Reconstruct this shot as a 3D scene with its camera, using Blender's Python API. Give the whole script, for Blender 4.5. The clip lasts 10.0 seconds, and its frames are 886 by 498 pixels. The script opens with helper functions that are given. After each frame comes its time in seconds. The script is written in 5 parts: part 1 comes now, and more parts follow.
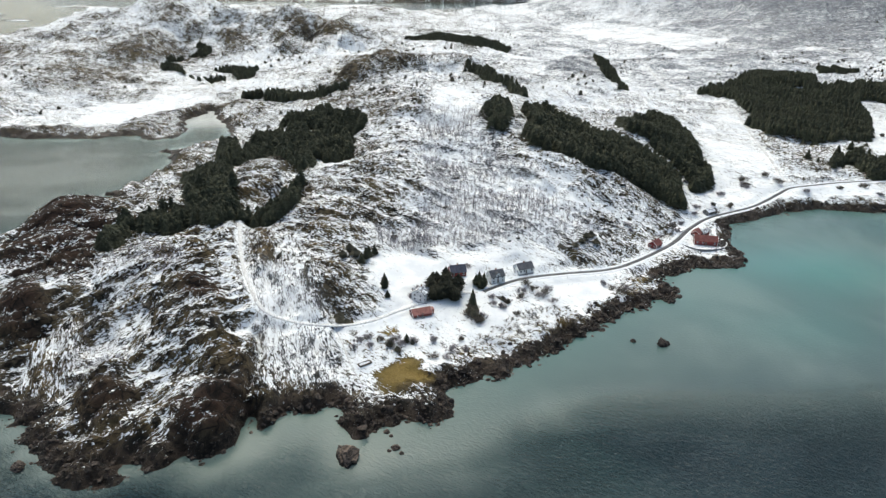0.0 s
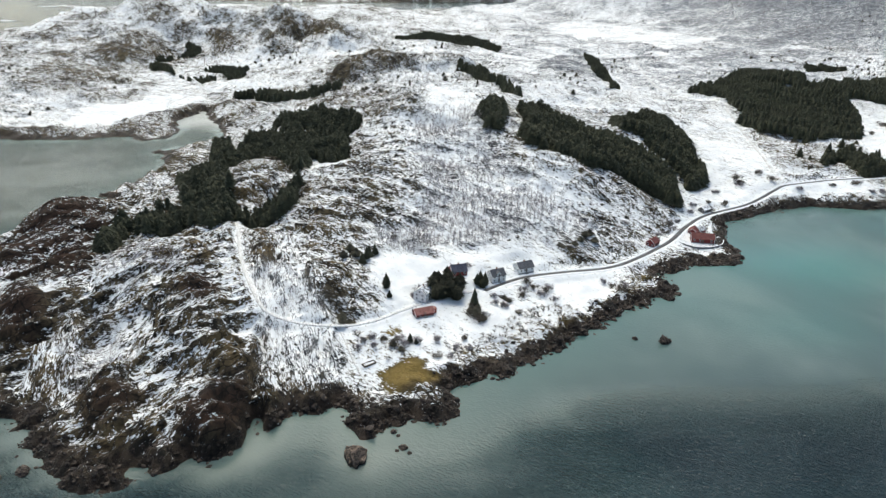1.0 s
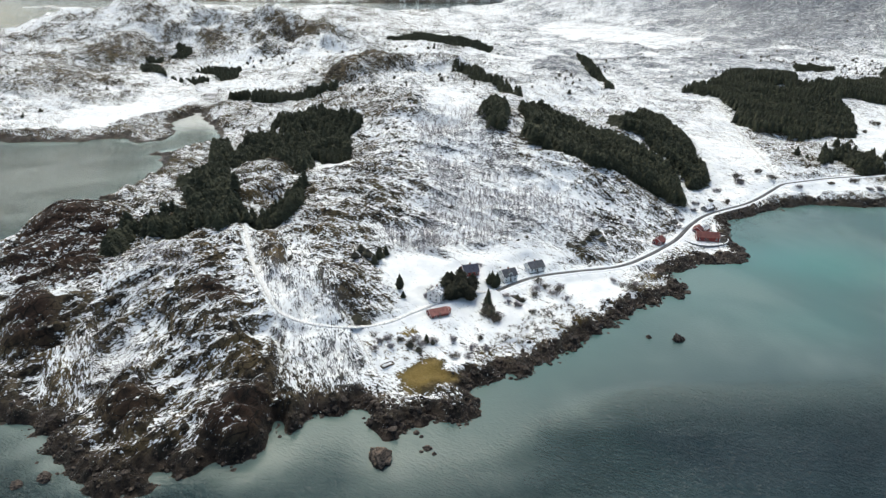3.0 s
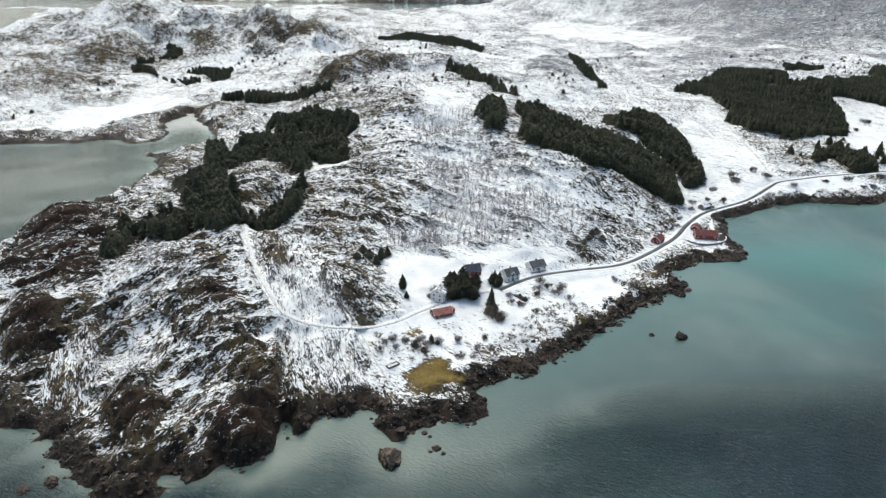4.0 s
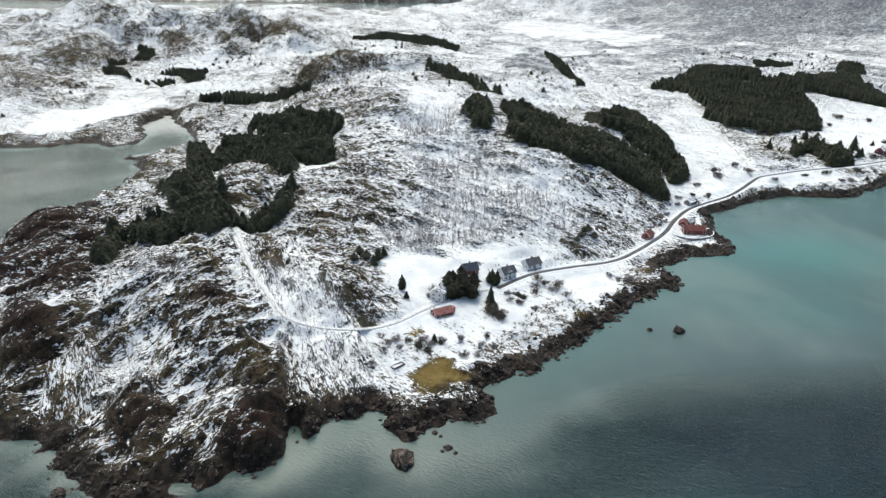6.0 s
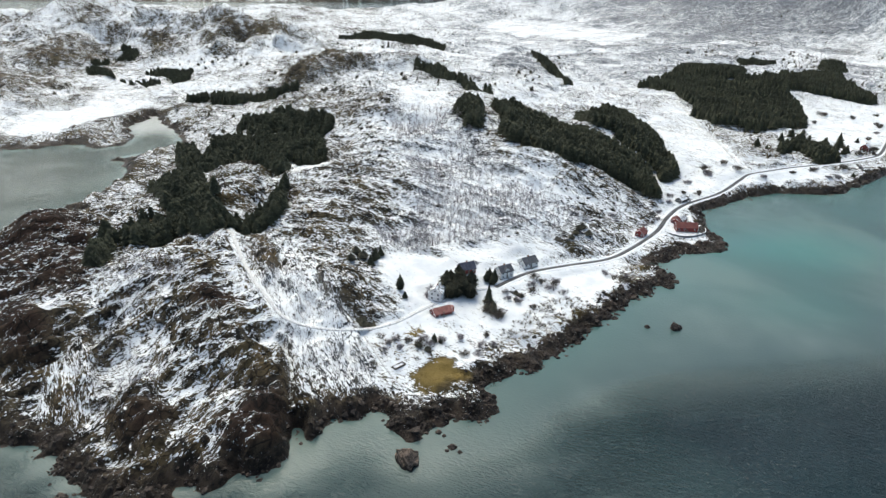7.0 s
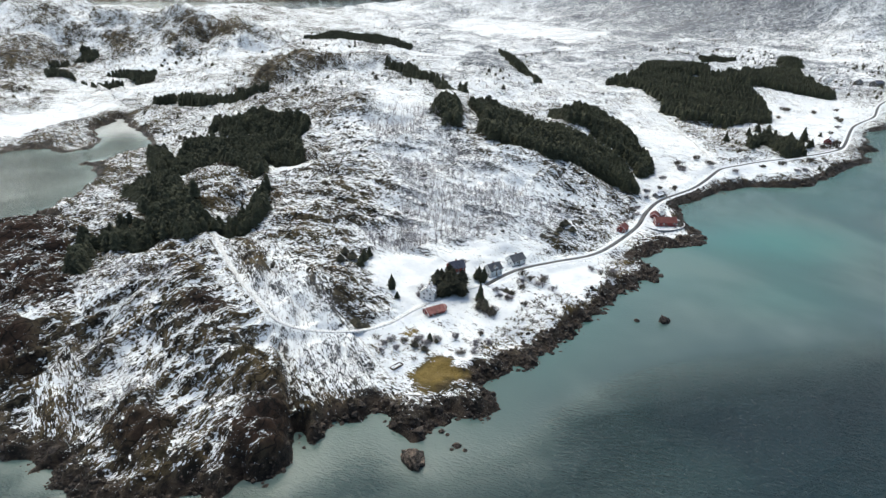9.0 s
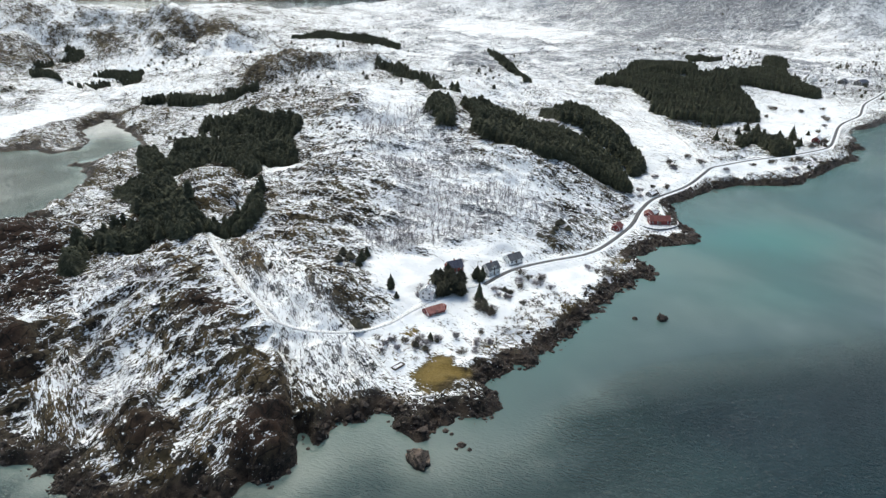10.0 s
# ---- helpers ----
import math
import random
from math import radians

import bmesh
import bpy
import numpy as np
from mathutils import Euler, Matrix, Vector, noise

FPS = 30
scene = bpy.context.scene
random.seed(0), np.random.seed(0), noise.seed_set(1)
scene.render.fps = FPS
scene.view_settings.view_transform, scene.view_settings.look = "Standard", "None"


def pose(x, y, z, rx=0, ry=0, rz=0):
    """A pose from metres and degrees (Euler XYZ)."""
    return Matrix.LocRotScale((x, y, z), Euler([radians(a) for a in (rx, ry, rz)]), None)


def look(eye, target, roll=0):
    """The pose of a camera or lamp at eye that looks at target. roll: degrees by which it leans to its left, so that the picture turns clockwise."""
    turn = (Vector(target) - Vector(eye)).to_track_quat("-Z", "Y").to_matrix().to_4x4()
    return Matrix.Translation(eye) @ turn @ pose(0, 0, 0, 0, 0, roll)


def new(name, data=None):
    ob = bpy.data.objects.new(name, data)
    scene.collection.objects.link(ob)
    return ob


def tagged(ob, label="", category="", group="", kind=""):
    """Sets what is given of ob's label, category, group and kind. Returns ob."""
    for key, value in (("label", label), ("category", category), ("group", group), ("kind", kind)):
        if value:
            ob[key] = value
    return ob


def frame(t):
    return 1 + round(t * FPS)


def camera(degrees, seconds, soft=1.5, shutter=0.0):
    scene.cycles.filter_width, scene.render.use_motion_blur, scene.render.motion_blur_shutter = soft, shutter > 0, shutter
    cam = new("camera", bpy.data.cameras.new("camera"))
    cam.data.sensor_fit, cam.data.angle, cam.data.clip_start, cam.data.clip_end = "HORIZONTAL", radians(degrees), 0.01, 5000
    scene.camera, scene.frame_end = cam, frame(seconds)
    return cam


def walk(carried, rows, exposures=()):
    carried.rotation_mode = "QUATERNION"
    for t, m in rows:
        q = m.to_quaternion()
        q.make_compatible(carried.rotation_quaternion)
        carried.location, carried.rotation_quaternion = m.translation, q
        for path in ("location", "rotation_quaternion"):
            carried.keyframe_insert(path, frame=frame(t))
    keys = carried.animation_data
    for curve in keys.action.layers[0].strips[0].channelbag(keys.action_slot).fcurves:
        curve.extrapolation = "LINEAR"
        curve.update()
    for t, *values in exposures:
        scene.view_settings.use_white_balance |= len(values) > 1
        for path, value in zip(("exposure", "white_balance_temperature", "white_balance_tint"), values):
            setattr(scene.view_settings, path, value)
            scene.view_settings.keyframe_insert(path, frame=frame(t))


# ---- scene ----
cam = camera(64.7, 10.0, 1.28)
PATH = [
    (0, (0.211, -0.166, 178.524), (0.211, 1.687, 177.773), 0.8),
    (0.5, (-3.374, -0.273, 178.442), (-3.357, 1.581, 177.691), 0.8),
    (1, (-7.042, -0.257, 178.408), (-7.008, 1.596, 177.656), 0.8),
    (1.5, (-10.692, -0.163, 178.297), (-10.647, 1.69, 177.545), 0.8),
    (2, (-14.356, -0.085, 178.223), (-14.302, 1.768, 177.473), 0.8),
    (2.5, (-17.958, 0.066, 178.139), (-17.895, 1.919, 177.389), 0.8),
    (4, (-28.814, 0.621, 177.927), (-28.71, 2.472, 177.177), 0.8),
    (4.5, (-32.387, 0.786, 177.866), (-32.263, 2.636, 177.116), 0.7),
    (5, (-36.014, 1.006, 177.88), (-35.87, 2.854, 177.129), 0.7),
    (5.5, (-39.587, 1.342, 177.831), (-39.423, 3.189, 177.08), 0.7),
    (7, (-50.268, 2.501, 177.75), (-50.04, 4.34, 176.998), 0.7),
    (7.5, (-53.876, 2.962, 177.685), (-53.622, 4.798, 176.933), 0.7),
    (8, (-57.571, 3.459, 177.666), (-57.289, 5.291, 176.914), 0.7),
    (8.5, (-61.242, 3.978, 177.623), (-60.934, 5.805, 176.871), 0.7),
    (9, (-64.77, 4.602, 177.56), (-64.439, 6.425, 176.807), 0.7),
    (9.5, (-68.149, 5.175, 177.472), (-67.799, 6.994, 176.718), 0.8),
    (10, (-71.472, 5.834, 177.308), (-71.102, 7.65, 176.555), 0.8),
]
EXPOSURES = [(0.0, 0.71, 6750, -1.0), (10.0, 0.71, 6580, -1.0)]
walk(cam, [(t, look(eye, target, roll)) for t, eye, target, roll in PATH], EXPOSURES)

# ---- sky and light: a bright overcast winter day, the sun low behind thin cloud ahead of the camera ----
SUN_ELEVATION, SUN_HEADING = 58.0, 345.0
world = bpy.data.worlds.new("overcast_sky")
scene.world = world
world.use_nodes = True
wt = world.node_tree
wt.nodes.clear()
sky = wt.nodes.new("ShaderNodeTexSky")
sky.sky_type = "NISHITA"
sky.sun_disc = False
sky.sun_elevation = radians(SUN_ELEVATION)
sky.sun_rotation = radians(SUN_HEADING)
sky.altitude, sky.air_density, sky.dust_density, sky.ozone_density = 0, 0.8, 4.0, 0.6
background = wt.nodes.new("ShaderNodeBackground")
background.inputs["Strength"].default_value = 0.15
world_out = wt.nodes.new("ShaderNodeOutputWorld")
wt.links.new(sky.outputs["Color"], background.inputs["Color"])
wt.links.new(background.outputs["Background"], world_out.inputs["Surface"])
sun_data = bpy.data.lights.new("sun", "SUN")
sun_data.energy, sun_data.angle, sun_data.color = 0.9, radians(45), (1.0, 0.95, 0.88)
sun = new("sun", sun_data)
away = Vector((math.sin(radians(SUN_HEADING)), math.cos(radians(SUN_HEADING)), math.tan(radians(SUN_ELEVATION))))
sun.matrix_world = look(away * 400, (0, 0, 0))

# ---- materials ----
def start_material(name):
    m = bpy.data.materials.new(name)
    m.use_nodes = True
    nt = m.node_tree
    return m, nt, nt.nodes["Principled BSDF"]


def put(nt, socket, value):
    if isinstance(value, bpy.types.NodeSocket):
        nt.links.new(value, socket)
    elif isinstance(value, tuple) and len(value) == 3 and socket.type == "RGBA":
        socket.default_value = (*value, 1)
    else:
        socket.default_value = value


def position(nt):
    return nt.nodes.new("ShaderNodeNewGeometry").outputs["Position"]


def own_place(nt):
    return nt.nodes.new("ShaderNodeTexCoord").outputs["Object"]


def turned(nt, vec, scale, angle=0.0):
    n = nt.nodes.new("ShaderNodeMapping")
    put(nt, n.inputs["Vector"], vec)
    n.vector_type = "TEXTURE"
    n.inputs["Rotation"].default_value = (0, 0, radians(angle))
    n.inputs["Scale"].default_value = [1 / s for s in scale]
    return n.outputs["Vector"]


def grain(nt, vec, scale, detail=4.0, rough=0.55, bend=0.0):
    n = nt.nodes.new("ShaderNodeTexNoise")
    put(nt, n.inputs["Vector"], vec)
    put(nt, n.inputs["Scale"], scale)
    put(nt, n.inputs["Detail"], detail)
    put(nt, n.inputs["Roughness"], rough)
    put(nt, n.inputs["Distortion"], bend)
    return n.outputs["Fac"]


def stones(nt, vec, scale, feature):
    """Broken cells of stone: a random tone for each, or the distance to the crack beside it."""
    bend = nt.nodes.new("ShaderNodeVectorMath")
    n = nt.nodes.new("ShaderNodeTexNoise")
    put(nt, n.inputs["Vector"], vec)
    put(nt, n.inputs["Scale"], scale * 1.4)
    put(nt, n.inputs["Detail"], 4.0)
    bend.operation = "MULTIPLY_ADD"
    put(nt, bend.inputs[0], n.outputs["Color"])
    bend.inputs[1].default_value = (1.6 / scale * 0.35,) * 3
    put(nt, bend.inputs[2], vec)
    cell = nt.nodes.new("ShaderNodeTexVoronoi")
    cell.feature = feature
    put(nt, cell.inputs["Vector"], bend.outputs[0])
    put(nt, cell.inputs["Scale"], scale)
    if feature == "DISTANCE_TO_EDGE":
        return cell.outputs["Distance"]
    split = nt.nodes.new("ShaderNodeSeparateColor")
    put(nt, split.inputs[0], cell.outputs["Color"])
    return split.outputs[0]


def calc(nt, op, a, b=0.0):
    n = nt.nodes.new("ShaderNodeMath")
    n.operation = op
    put(nt, n.inputs[0], a)
    put(nt, n.inputs[1], b)
    return n.outputs[0]


def fit_range(nt, v, a, b, c=0.0, d=1.0):
    n = nt.nodes.new("ShaderNodeMapRange")
    n.interpolation_type = "SMOOTHSTEP"
    for key, value in (("Value", v), ("From Min", a), ("From Max", b), ("To Min", c), ("To Max", d)):
        put(nt, n.inputs[key], value)
    return n.outputs["Result"]


def mixed(nt, fac, a, b):
    n = nt.nodes.new("ShaderNodeMix")
    n.data_type = "RGBA"
    put(nt, n.inputs[0], fac)
    put(nt, n.inputs[6], a)
    put(nt, n.inputs[7], b)
    return n.outputs[2]


def attribute(nt, name):
    n = nt.nodes.new("ShaderNodeAttribute")
    n.attribute_name = name
    return n.outputs["Fac"]


def relief(nt, height, strength, distance):
    n = nt.nodes.new("ShaderNodeBump")
    put(nt, n.inputs["Height"], height)
    put(nt, n.inputs["Strength"], strength)
    put(nt, n.inputs["Distance"], distance)
    return n.outputs["Normal"]


def ground_material():
    m, nt, p = start_material("snow_rock_and_heath")
    pos = position(nt)
    def either(fac, one, two):
        n = nt.nodes.new("ShaderNodeMix")
        n.data_type = "VECTOR"
        put(nt, n.inputs[0], fac)
        put(nt, n.inputs[4], one)
        put(nt, n.inputs[5], two)
        return n.outputs[1]
    ragged = calc(nt, "MULTIPLY", calc(nt, "SUBTRACT", grain(nt, pos, 0.05, 3, 0.6), 0.5), 0.8)
    west = fit_range(nt, calc(nt, "ADD", attribute(nt, "west_grain"), ragged), 0.47, 0.53)
    steep = fit_range(nt, calc(nt, "ADD", attribute(nt, "gully_grain"), ragged), 0.47, 0.53)
    streaks = either(west, turned(nt, pos, (0.34, 1.0, 0.6), -32), turned(nt, pos, (0.34, 1.0, 0.6), 46))
    far = fit_range(nt, calc(nt, "ADD", attribute(nt, "away"), ragged), 0.47, 0.53)
    streaks = either(far, streaks, turned(nt, pos, (0.75, 1.0, 0.6), -32))
    streaks = either(steep, streaks, turned(nt, pos, (0.22, 1.0, 0.6), -72))
    broad = grain(nt, pos, 0.06, 8, 0.66, 0.3)
    middle = grain(nt, streaks, 0.32, 7, 0.70, 0.3)
    fine = grain(nt, pos, 1.8, 6, 0.76, 0.2)
    specks = grain(nt, streaks, 1.15, 4, 0.66, 0.8)
    mottle = grain(nt, turned(nt, pos, (0.8, 1.0, 1.0), -20), 0.10, 6, 0.72, 0.6)
    mottle = calc(nt, "ADD", calc(nt, "MULTIPLY", calc(nt, "SUBTRACT", mottle, 0.5), attribute(nt, "away")), 0.5)
    blocks = stones(nt, streaks, 0.30, "F1")
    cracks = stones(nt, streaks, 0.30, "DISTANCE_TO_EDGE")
    chips = stones(nt, pos, 0.75, "F1")
    value = attribute(nt, "snow")
    for layer, weight in ((broad, 1.2), (middle, 2.8), (specks, 7.0), (fine, 3.2), (blocks, 0.40), (chips, 0.45), (mottle, 5.0)):
        value = calc(nt, "ADD", value, calc(nt, "MULTIPLY", calc(nt, "SUBTRACT", layer, 0.5), weight))
    value = calc(nt, "ADD", value, fit_range(nt, cracks, 0.0, 0.14, 0.22, 0.0))
    snow = fit_range(nt, value, 0.50, 0.57)
    tone = grain(nt, pos, 0.13, 10, 0.76, 0.4)
    rock = mixed(nt, fit_range(nt, tone, 0.38, 0.62), (0.007, 0.006, 0.005), (0.132, 0.107, 0.070))
    moss = grain(nt, pos, 0.035, 5, 0.6, 0.3)
    rock = mixed(nt, fit_range(nt, moss, 0.52, 0.64, 0.0, 0.6), rock, (0.102, 0.082, 0.034))
    rusty = mixed(nt, fit_range(nt, tone, 0.38, 0.62), (0.012, 0.009, 0.005), (0.160, 0.112, 0.050))
    rock = mixed(nt, calc(nt, "MULTIPLY", attribute(nt, "rust"), fit_range(nt, grain(nt, pos, 0.045, 4, 0.6, 0.5), 0.40, 0.58, 0.15, 0.9)), rock, rusty)
    heather = mixed(nt, fit_range(nt, tone, 0.35, 0.65), (0.014, 0.009, 0.007), (0.070, 0.038, 0.024))
    bare = mixed(nt, attribute(nt, "heath"), rock, heather)
    # Shade inside the cracks, painted near black into the rock colour.
    crevice_shade = fit_range(nt, calc(nt, "ADD", cracks, calc(nt, "MULTIPLY", fine, 0.12)), 0.05, 0.14, 0.85, 0.0)
    bare = mixed(nt, crevice_shade, bare, (0.004, 0.0036, 0.003))
    straw = mixed(nt, fit_range(nt, fine, 0.35, 0.65), (0.19, 0.132, 0.034), (0.36, 0.255, 0.080))
    bare = mixed(nt, attribute(nt, "grass"), bare, straw)
    # Grey birch cover, its pale blue also painting distance haze into the colour.
    twigs_and_haze = mixed(nt, fit_range(nt, tone, 0.35, 0.65), (0.105, 0.116, 0.140), (0.30, 0.325, 0.37))
    bare = mixed(nt, calc(nt, "MULTIPLY", attribute(nt, "birch_and_haze"), 0.8), bare, twigs_and_haze)
    wet = attribute(nt, "shore")
    weed = mixed(nt, fit_range(nt, tone, 0.40, 0.60), (0.004, 0.003, 0.0025), (0.064, 0.045, 0.034))
    bare = mixed(nt, wet, bare, weed)
    drift = mixed(nt, fit_range(nt, grain(nt, pos, 0.08, 6, 0.6), 0.35, 0.65), (0.62, 0.648, 0.685), (0.765, 0.78, 0.79))
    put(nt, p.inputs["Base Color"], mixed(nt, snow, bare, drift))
    put(nt, p.inputs["Roughness"], fit_range(nt, wet, 0.0, 1.0, 0.85, 0.5))
    put(nt, p.inputs["Specular IOR Level"], 0.25)
    bumpy = calc(nt, "ADD", calc(nt, "MULTIPLY", tone, 1.8), calc(nt, "ADD", fine, calc(nt, "MULTIPLY", blocks, 0.7)))
    bumpy = calc(nt, "ADD", bumpy, calc(nt, "MULTIPLY", snow, 0.12))
    put(nt, p.inputs["Normal"], relief(nt, bumpy, fit_range(nt, snow, 0.0, 1.0, 1.0, 0.22), 2.0))
    return m


def sea_material():
    m, nt, p = start_material("sea_water")
    pos = position(nt)
    shoal = attribute(nt, "shoal")
    patch = grain(nt, turned(nt, pos, (1, 0.6, 1), 25), 0.008, 4, 0.55, 0.4)
    # Paler mid water and darker near water carry the sky's reflection in colour.
    deep = mixed(nt, fit_range(nt, patch, 0.4, 0.62), (0.054, 0.084, 0.083), (0.100, 0.132, 0.124))
    dim_navy = mixed(nt, fit_range(nt, patch, 0.4, 0.65), (0.004, 0.018, 0.026), (0.008, 0.029, 0.036))
    deep = mixed(nt, attribute(nt, "depth"), deep, dim_navy)
    # Pale grey stands in for bright sky reflected off the bay and cove.
    deep = mixed(nt, attribute(nt, "sky_sheen"), deep, (0.135, 0.154, 0.140))
    deep = mixed(nt, shoal, deep, (0.050, 0.190, 0.175))
    # Whitish base colour paints the sky's glow reflected in the narrow inlet.
    put(nt, p.inputs["Base Color"], mixed(nt, attribute(nt, "inlet_glow"), deep, (0.50, 0.52, 0.50)))
    put(nt, p.inputs["Specular IOR Level"], 0.4)
    put(nt, p.inputs["Roughness"], 0.12)
    put(nt, p.inputs["IOR"], 1.333)
    wind = turned(nt, pos, (1.0, 0.42, 1), 58)
    chop = calc(nt, "ADD", grain(nt, wind, 0.85, 3, 0.6, 0.5), calc(nt, "MULTIPLY", grain(nt, pos, 1.5, 2, 0.5, 0.3), 0.12))
    gusts = fit_range(nt, grain(nt, turned(nt, pos, (0.6, 1, 1), 20), 0.014, 4, 0.55, 0.8), 0.62, 0.40, 0.60, 1.0)
    gusts = calc(nt, "MULTIPLY", gusts, fit_range(nt, attribute(nt, "depth"), 0.0, 0.8, 0.12, 1.0))
    put(nt, p.inputs["Normal"], relief(nt, chop, gusts, 3.0))
    return m


def plain_material(name, dark, light, scale=0.6, rough=0.8, bump=0.3, depth=0.1, local=False, detail=5, stretch=(1, 1, 1)):
    """A surface between two tones, with a grain of that scale a metre and a relief."""
    m, nt, p = start_material(name)
    vec = turned(nt, own_place(nt) if local else position(nt), stretch)
    tone = grain(nt, vec, scale, detail, 0.62, 0.3)
    small = grain(nt, vec, scale * 6, 3, 0.6)
    both = calc(nt, "ADD", calc(nt, "MULTIPLY", tone, 0.7), calc(nt, "MULTIPLY", small, 0.3))
    put(nt, p.inputs["Base Color"], mixed(nt, fit_range(nt, both, 0.36, 0.64), dark, light))
    put(nt, p.inputs["Roughness"], rough)
    put(nt, p.inputs["Specular IOR Level"], 0.3)
    put(nt, p.inputs["Normal"], relief(nt, both, bump, depth))
    return m


def snowy_material(name, dark, light, cover, scale=0.5, rough=0.8):
    """A surface with snow lying on what faces up; cover is how far down the slope it holds."""
    m, nt, p = start_material(name)
    pos = position(nt)
    tone = grain(nt, pos, scale, 6, 0.62, 0.3)
    base = mixed(nt, fit_range(nt, tone, 0.36, 0.64), dark, light)
    up = nt.nodes.new("ShaderNodeSeparateXYZ")
    put(nt, up.inputs[0], nt.nodes.new("ShaderNodeNewGeometry").outputs["Normal"])
    lie = calc(nt, "ADD", up.outputs["Z"], calc(nt, "MULTIPLY", calc(nt, "SUBTRACT", grain(nt, pos, 0.9, 4, 0.6), 0.5), 1.6))
    put(nt, p.inputs["Base Color"], mixed(nt, fit_range(nt, lie, cover, cover + 0.15), base, (0.78, 0.80, 0.83)))
    put(nt, p.inputs["Roughness"], rough)
    put(nt, p.inputs["Specular IOR Level"], 0.3)
    put(nt, p.inputs["Normal"], relief(nt, tone, 0.5, 0.4))
    return m


def needle_material(name, dark, light):
    m, nt, p = start_material(name)
    pos = position(nt)
    island = nt.nodes.new("ShaderNodeNewGeometry").outputs["Random Per Island"]
    tone = calc(nt, "ADD", calc(nt, "MULTIPLY", grain(nt, pos, 0.05, 3), 0.5), calc(nt, "MULTIPLY", grain(nt, pos, 1.6, 4, 0.65), 0.5))
    tone = calc(nt, "ADD", tone, calc(nt, "MULTIPLY", calc(nt, "SUBTRACT", island, 0.5), 0.12))
    put(nt, p.inputs["Base Color"], mixed(nt, fit_range(nt, tone, 0.36, 0.64), dark, light))
    put(nt, p.inputs["Roughness"], 0.8)
    put(nt, p.inputs["Specular IOR Level"], 0.15)
    return m


GROUND = ground_material()
SEA = sea_material()
SHORE_ROCK = plain_material("wet_shore_rock", (0.003, 0.0026, 0.0023), (0.075, 0.056, 0.046), 0.9, 0.75, 0.9, 0.5)


def islet_material():
    """Banded brown rock, black with weed up to an uneven tide line."""
    m, nt, p = start_material("banded_islet_rock")
    pos = position(nt)
    bands = grain(nt, turned(nt, pos, (0.4, 1.0, 1.6), 35), 0.75, 5, 0.65, 0.5)
    rock = mixed(nt, fit_range(nt, bands, 0.38, 0.62), (0.014, 0.011, 0.009), (0.130, 0.098, 0.078))
    split = nt.nodes.new("ShaderNodeSeparateXYZ")
    put(nt, split.inputs[0], pos)
    line = calc(nt, "ADD", split.outputs["Z"], calc(nt, "MULTIPLY", grain(nt, pos, 0.7, 4), 1.2))
    put(nt, p.inputs["Base Color"], mixed(nt, fit_range(nt, line, 1.2, 1.8), (0.006, 0.006, 0.005), rock))
    put(nt, p.inputs["Roughness"], 0.75)
    put(nt, p.inputs["Specular IOR Level"], 0.3)
    put(nt, p.inputs["Normal"], relief(nt, bands, 0.9, 0.6))
    return m


ISLET_ROCK = islet_material()
NEEDLES = needle_material("spruce_needles", (0.031, 0.034, 0.021), (0.060, 0.062, 0.038))
DARK_NEEDLES = needle_material("dark_pine_needles", (0.020, 0.020, 0.013), (0.046, 0.045, 0.030))
BARK = plain_material("spruce_bark", (0.03, 0.022, 0.016), (0.10, 0.075, 0.055), 3.0)
TWIGS = plain_material("birch_twigs", (0.13, 0.116, 0.122), (0.35, 0.325, 0.34), 0.8)
BROWN_TWIGS = plain_material("brown_bush_twigs", (0.055, 0.046, 0.038), (0.15, 0.126, 0.10), 0.8)
HEDGE = needle_material("brown_juniper", (0.040, 0.038, 0.028), (0.100, 0.092, 0.066))
ASPHALT = plain_material("worn_asphalt", (0.045, 0.045, 0.048), (0.115, 0.115, 0.12), 0.25, 0.75, 0.2, 0.05)
TRACK_SNOW = plain_material("packed_snow_and_gravel", (0.34, 0.335, 0.33), (0.76, 0.775, 0.80), 1.2, 0.85, 0.3, 0.1)
LANE_EARTH = plain_material("bare_lane_earth", (0.30, 0.29, 0.28), (0.74, 0.75, 0.77), 0.2, 0.85, 0.3, 0.1)
VERGE_SNOW = plain_material("ploughed_snow", (0.58, 0.61, 0.65), (0.81, 0.825, 0.84), 0.5, 0.7, 0.5, 0.3)
WHITE_BOARDS = plain_material("white_painted_boards", (0.58, 0.58, 0.57), (0.82, 0.82, 0.80), 0.6, 0.6, 0.15, 0.03, True, stretch=(1, 1, 6))
RED_BOARDS = plain_material("red_painted_boards", (0.13, 0.024, 0.021), (0.26, 0.050, 0.042), 0.6, 0.7, 0.15, 0.03, True, stretch=(1, 1, 6))
GREY_BOARDS = plain_material("weathered_grey_boards", (0.09, 0.085, 0.08), (0.22, 0.21, 0.20), 0.6, 0.8, 0.2, 0.03, True)
SLATE = plain_material("dark_slate_roof", (0.045, 0.048, 0.058), (0.105, 0.11, 0.125), 0.8, 0.6, 0.3, 0.05, True)
BLUE_SLATE = plain_material("blue_black_roof", (0.030, 0.034, 0.055), (0.075, 0.080, 0.115), 0.8, 0.55, 0.3, 0.05, True)
RED_ROOF = plain_material("faded_red_roof", (0.165, 0.064, 0.057), (0.29, 0.125, 0.110), 0.5, 0.7, 0.3, 0.05, True)
DARK_RED_ROOF = plain_material("dark_red_roof", (0.085, 0.024, 0.022), (0.17, 0.055, 0.050), 0.5, 0.7, 0.3, 0.05, True)
